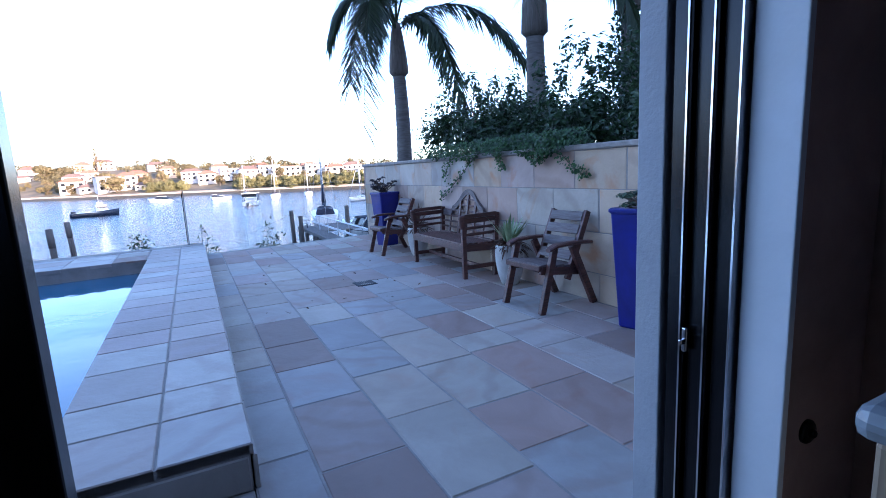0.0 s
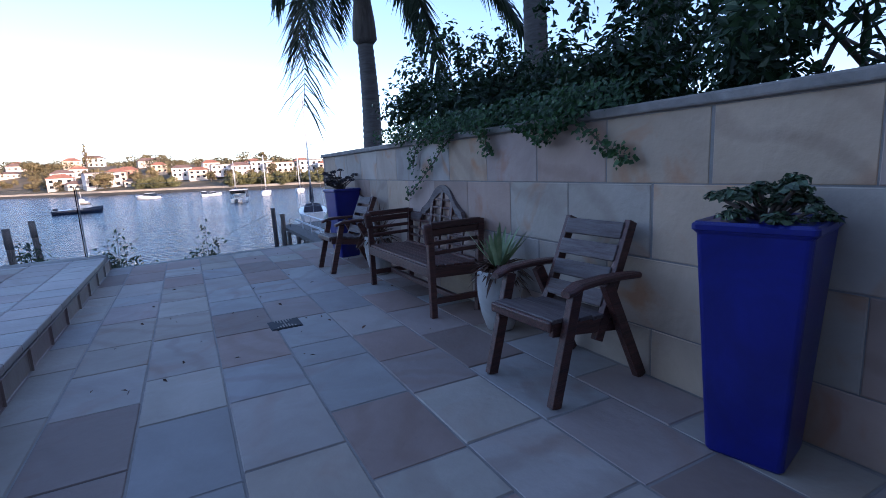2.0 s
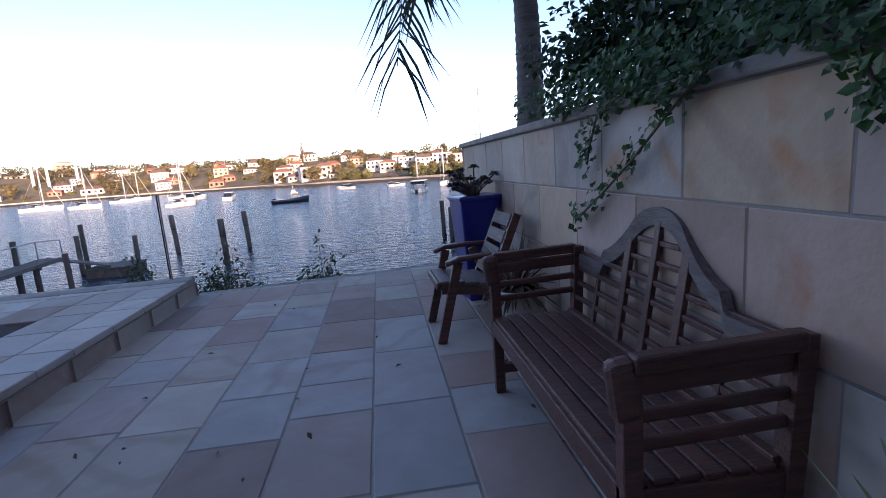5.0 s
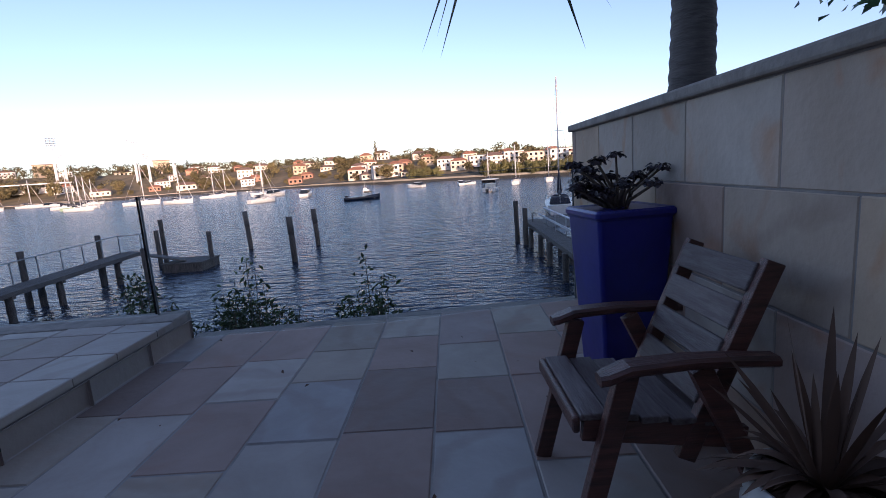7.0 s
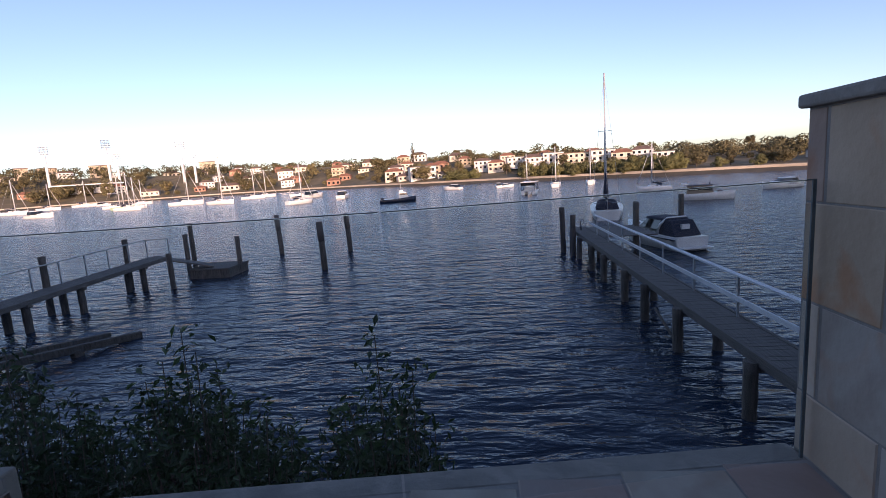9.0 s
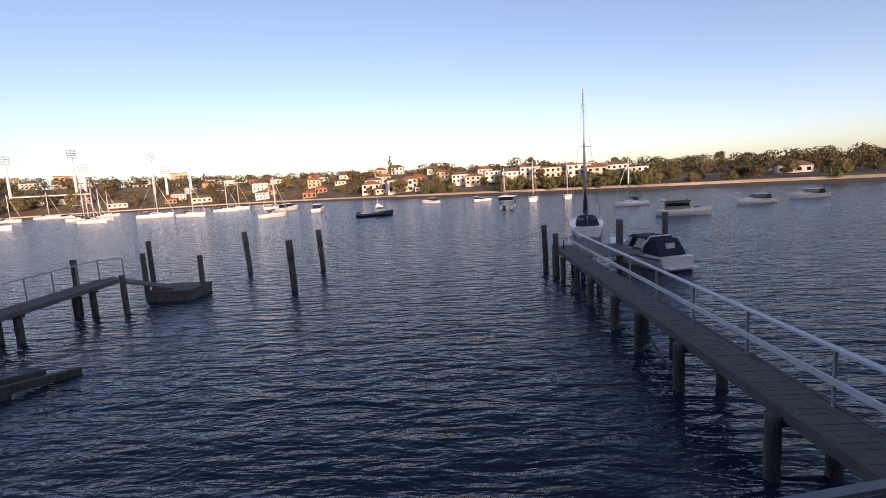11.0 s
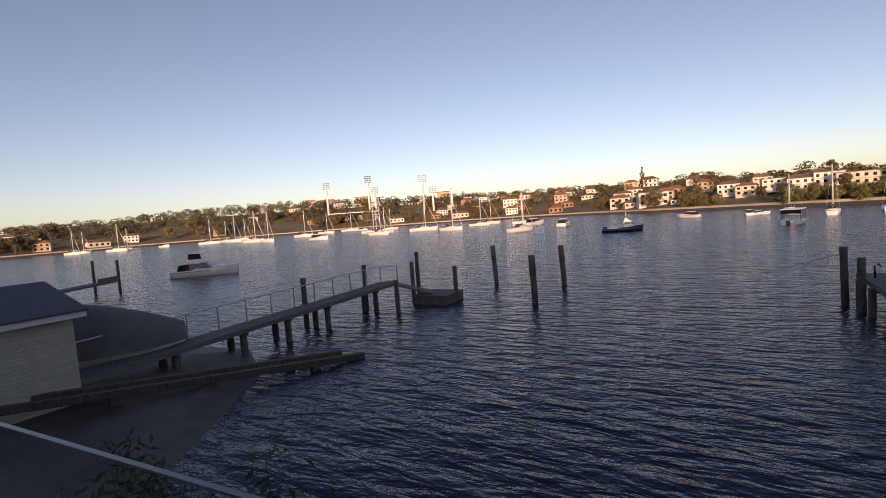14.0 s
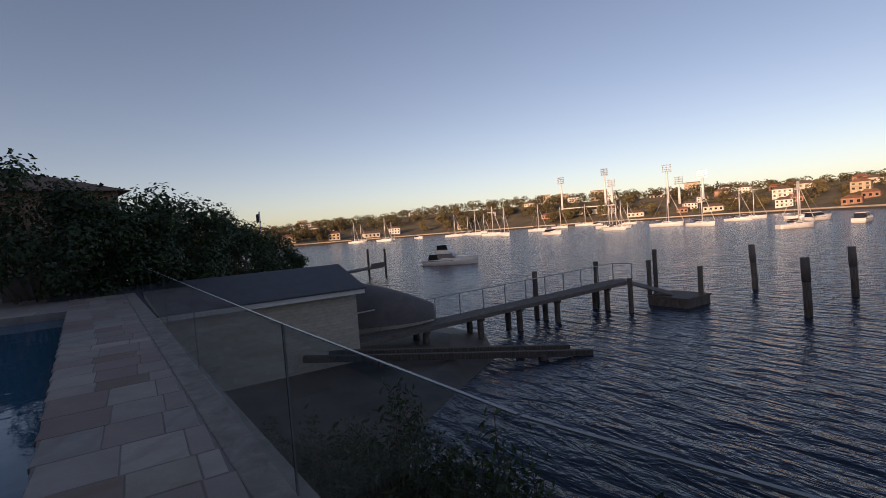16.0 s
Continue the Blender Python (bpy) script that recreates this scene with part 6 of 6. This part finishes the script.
def flagpole():
    o = tagged(empty("flagpole", (-54.6, 20.1, WATER_Z + 0.4)), "white flagpole flying a dark flag", "flagpole")
    tube_part("pole", [(0, 0, -1), (0, 0, 8.2)], 0.07, M_PAINT, o, 6)
    bm = bmesh.new(); bmesh.ops.create_grid(bm, x_segments=8, y_segments=3, size=0.5)
    for q in bm.verts: q.co = Vector((-0.8 + q.co.x * 1.6, 0.12 * math.sin(q.co.x * 8), 7.6 + q.co.y * 0.9 - 0.15 * (0.5 - q.co.x)))
    part("flag", bm, M_CANVAS, o)
flagpole()
def far_jetty():
    j = tagged(empty("small_jetty", (0, 0, 0)), "low dark timber jetty beyond the boat shed", "jetty")
    bar_part("deck", (-48.5, 22.0, -2.5), (-55.4, 33.7, -2.5), 1.6, 0.2, M_TIMBERJ, j)
    bar_part("upstand", (-53.4, 31.8, -2.2), (-54.9, 34.3, -2.2), 0.1, 0.5, M_TIMBERJ, j)
    for x, y, tp in ((-49.5, 23.0, -2.4), (-51.9, 27.6, -2.4), (-56.9, 33.0, -0.3), (-55.4, 34.6, -0.4)): pile((x, y, 0), tp, (0, 0), 0.14, j)
far_jetty()

# ---- stone pieces ----
def slab_mesh(name, lx, ly, h, m):
    """A slab with slightly worn edges, its top at z = 0."""
    c = 0.006
    v = [(x, y, -h) for x, y in ((0, 0), (lx, 0), (lx, ly), (0, ly))] + [(x, y, -c) for x, y in ((0, 0), (lx, 0), (lx, ly), (0, ly))] + [(x, y, 0) for x, y in ((c, c), (lx - c, c), (lx - c, ly - c), (c, ly - c))]
    f = [(8, 9, 10, 11)] + [(i, (i + 1) % 4, 4 + (i + 1) % 4, 4 + i) for i in range(4)] + [(4 + i, 4 + (i + 1) % 4, 8 + (i + 1) % 4, 8 + i) for i in range(4)]
    me = bpy.data.meshes.new(name); me.from_pydata(v, [], f); me.materials.append(m); return me

MESHES = {}
def slab(name, parent, x, y, z, lx, ly, h, m, rot=None):
    key = (name, round(lx, 2), round(ly, 2))
    if key not in MESHES: MESHES[key] = slab_mesh(name, lx, ly, h, m)
    ob = new(name, MESHES[key]); ob.parent = parent
    ob.matrix_basis = Matrix.Translation((x, y, z)) @ (rot or Matrix.Identity(4))
    return ob

rng = np.random.default_rng(91)
cols = [-3.33, -3.05, -2.61, -2.17, -1.71, -1.25, -0.81, -0.37, -0.005]
starts = {2: [4.48, 6.05], 3: [2.39, 3.12, 3.85], 4: [2.42, 2.78, 3.44, 4.14, 5.28], 5: [2.80, 4.52, 5.25, 6.03, 6.83], 6: [2.18, 4.23, 4.94, 5.62]}
lens = [0.42, 0.55, 0.66, 0.72, 0.75, 0.6]
for ci, (a, b) in enumerate(zip(cols, cols[1:])):
    anchors = sorted(starts.get(ci, []))
    ys = [HOUSE_Y + 0.01]; goals = anchors + [edge_y((a + b) / 2) - 0.02]
    for gl in goals:
        span = gl - ys[-1]; k = max(1, round(span / (0.64 if span > 1 else span)))
        cuts = np.cumsum([float(rng.choice(lens)) for _ in range(k)]); cuts = cuts / cuts[-1] * span + ys[-1]
        ys += [round(float(c), 2) for c in cuts]
    for y0, y1 in zip(ys, ys[1:]):
        if y1 - y0 > 0.1: slab("paver", terrace, a + 0.004, y0 + 0.004, rng.uniform(-0.002, 0.002), round(b - a, 2) - 0.009, round(y1 - y0, 2) - 0.009, 0.03, M_PAVE)
# raised surround
y = 1.56
while y < 9.0:
    h = min(float(rng.choice([0.38, 0.44, 0.52])), 9.09 - y)
    slab("paver", poolside, -3.69, y, COPE_Z, 0.37, round(h, 2) - 0.008, 0.05, M_COPE); slab("paver", poolside, -4.14, y, COPE_Z, 0.44, round(h, 2) - 0.008, 0.05, M_COPE); y += round(h, 2)
for r, (x_lo, x_hi) in enumerate(((END_X + 0.1, -4.15),)):
    x = x_hi
    while x > x_lo:
        w = float(rng.choice([0.44, 0.6, 0.7])); yy = pool_y1(x) - 0.02
        while yy < edge_y(x - w) - 0.06:
            d = min(float(rng.choice([0.42, 0.5])), edge_y(x - w) - 0.02 - yy); slab("paver", poolside, x - w, yy, COPE_Z, w - 0.008, round(d, 2) - 0.008, 0.05, M_COPE); yy += round(d, 2)
        x -= w
# riser of the raised surround
y = 1.56
while y < 9.2:
    d = round(min(0.6, 9.33 - y), 2); slab("riser", poolside, -3.327, y, 0.0, 0.16, d - 0.006, 0.02, M_COPE, Matrix.Rotation(radians(-90), 4, "Y")); y += d
x = -3.335
while x > -16.6:
    slab("riser", poolside, x - 0.6, 1.552, 0.0, 0.594, 0.16, 0.02, M_COPE, Matrix.Rotation(radians(90), 4, "X")); x -= 0.6
# slabs beyond the near strip: lower walk along the house, house side and far side of the pool
for ix in range(20):
    for iy in range(2): slab("paver", terrace, -3.98 - 0.645 * ix, 0.405 + 0.57 * iy, 0.001 * (ix % 3 - 1), 0.637, 0.562, 0.03, M_PAVE)
for ix in range(19):
    slab("paver", poolside, -4.78 - 0.635 * ix, 1.565, COPE_Z, 0.627, 0.722, 0.05, M_COPE)
for ix in range(9):
    for iy in range(7): slab("paver", poolside, -17.85 - 0.85 * ix, 0.40 + 0.845 * iy, COPE_Z, 0.842, 0.837, 0.05, M_COPE)
# wall blocks
FACE = Matrix.Rotation(radians(-90), 4, "Y") @ Matrix.Identity(4)
for z0, z1, off in ((0.0, 0.278, 2.83), (0.284, 0.684, 2.51), (0.69, 1.098, 2.85), (1.104, 1.478, 2.52)):
    y = off - 0.655 * 5
    while y < WALL_END - 0.02:
        ya, yb = max(y, -0.1), min(y + 0.655, WALL_END)
        if yb - ya > 0.05: slab("block", wall, rng.uniform(-0.0015, 0.0015), ya + 0.004, z0, round(z1 - z0, 2), round(yb - ya, 2) - 0.008, 0.03, M_WALL, FACE)
        y += 0.655
for z0, z1 in ((0.0, 0.278), (0.284, 0.684), (0.69, 1.088), (1.094, 1.478)):
    slab("block", wall, 0.003, WALL_END + 0.004, z0, 0.262, round(z1 - z0, 2), 0.02, M_WALL, Matrix.Rotation(radians(90), 4, "X") @ Matrix.Rotation(0, 4, "Z")).matrix_basis = Matrix.Translation((0.268, WALL_END + 0.008, z0)) @ Matrix.Rotation(radians(180), 4, "Z") @ Matrix.Rotation(radians(90), 4, "X")
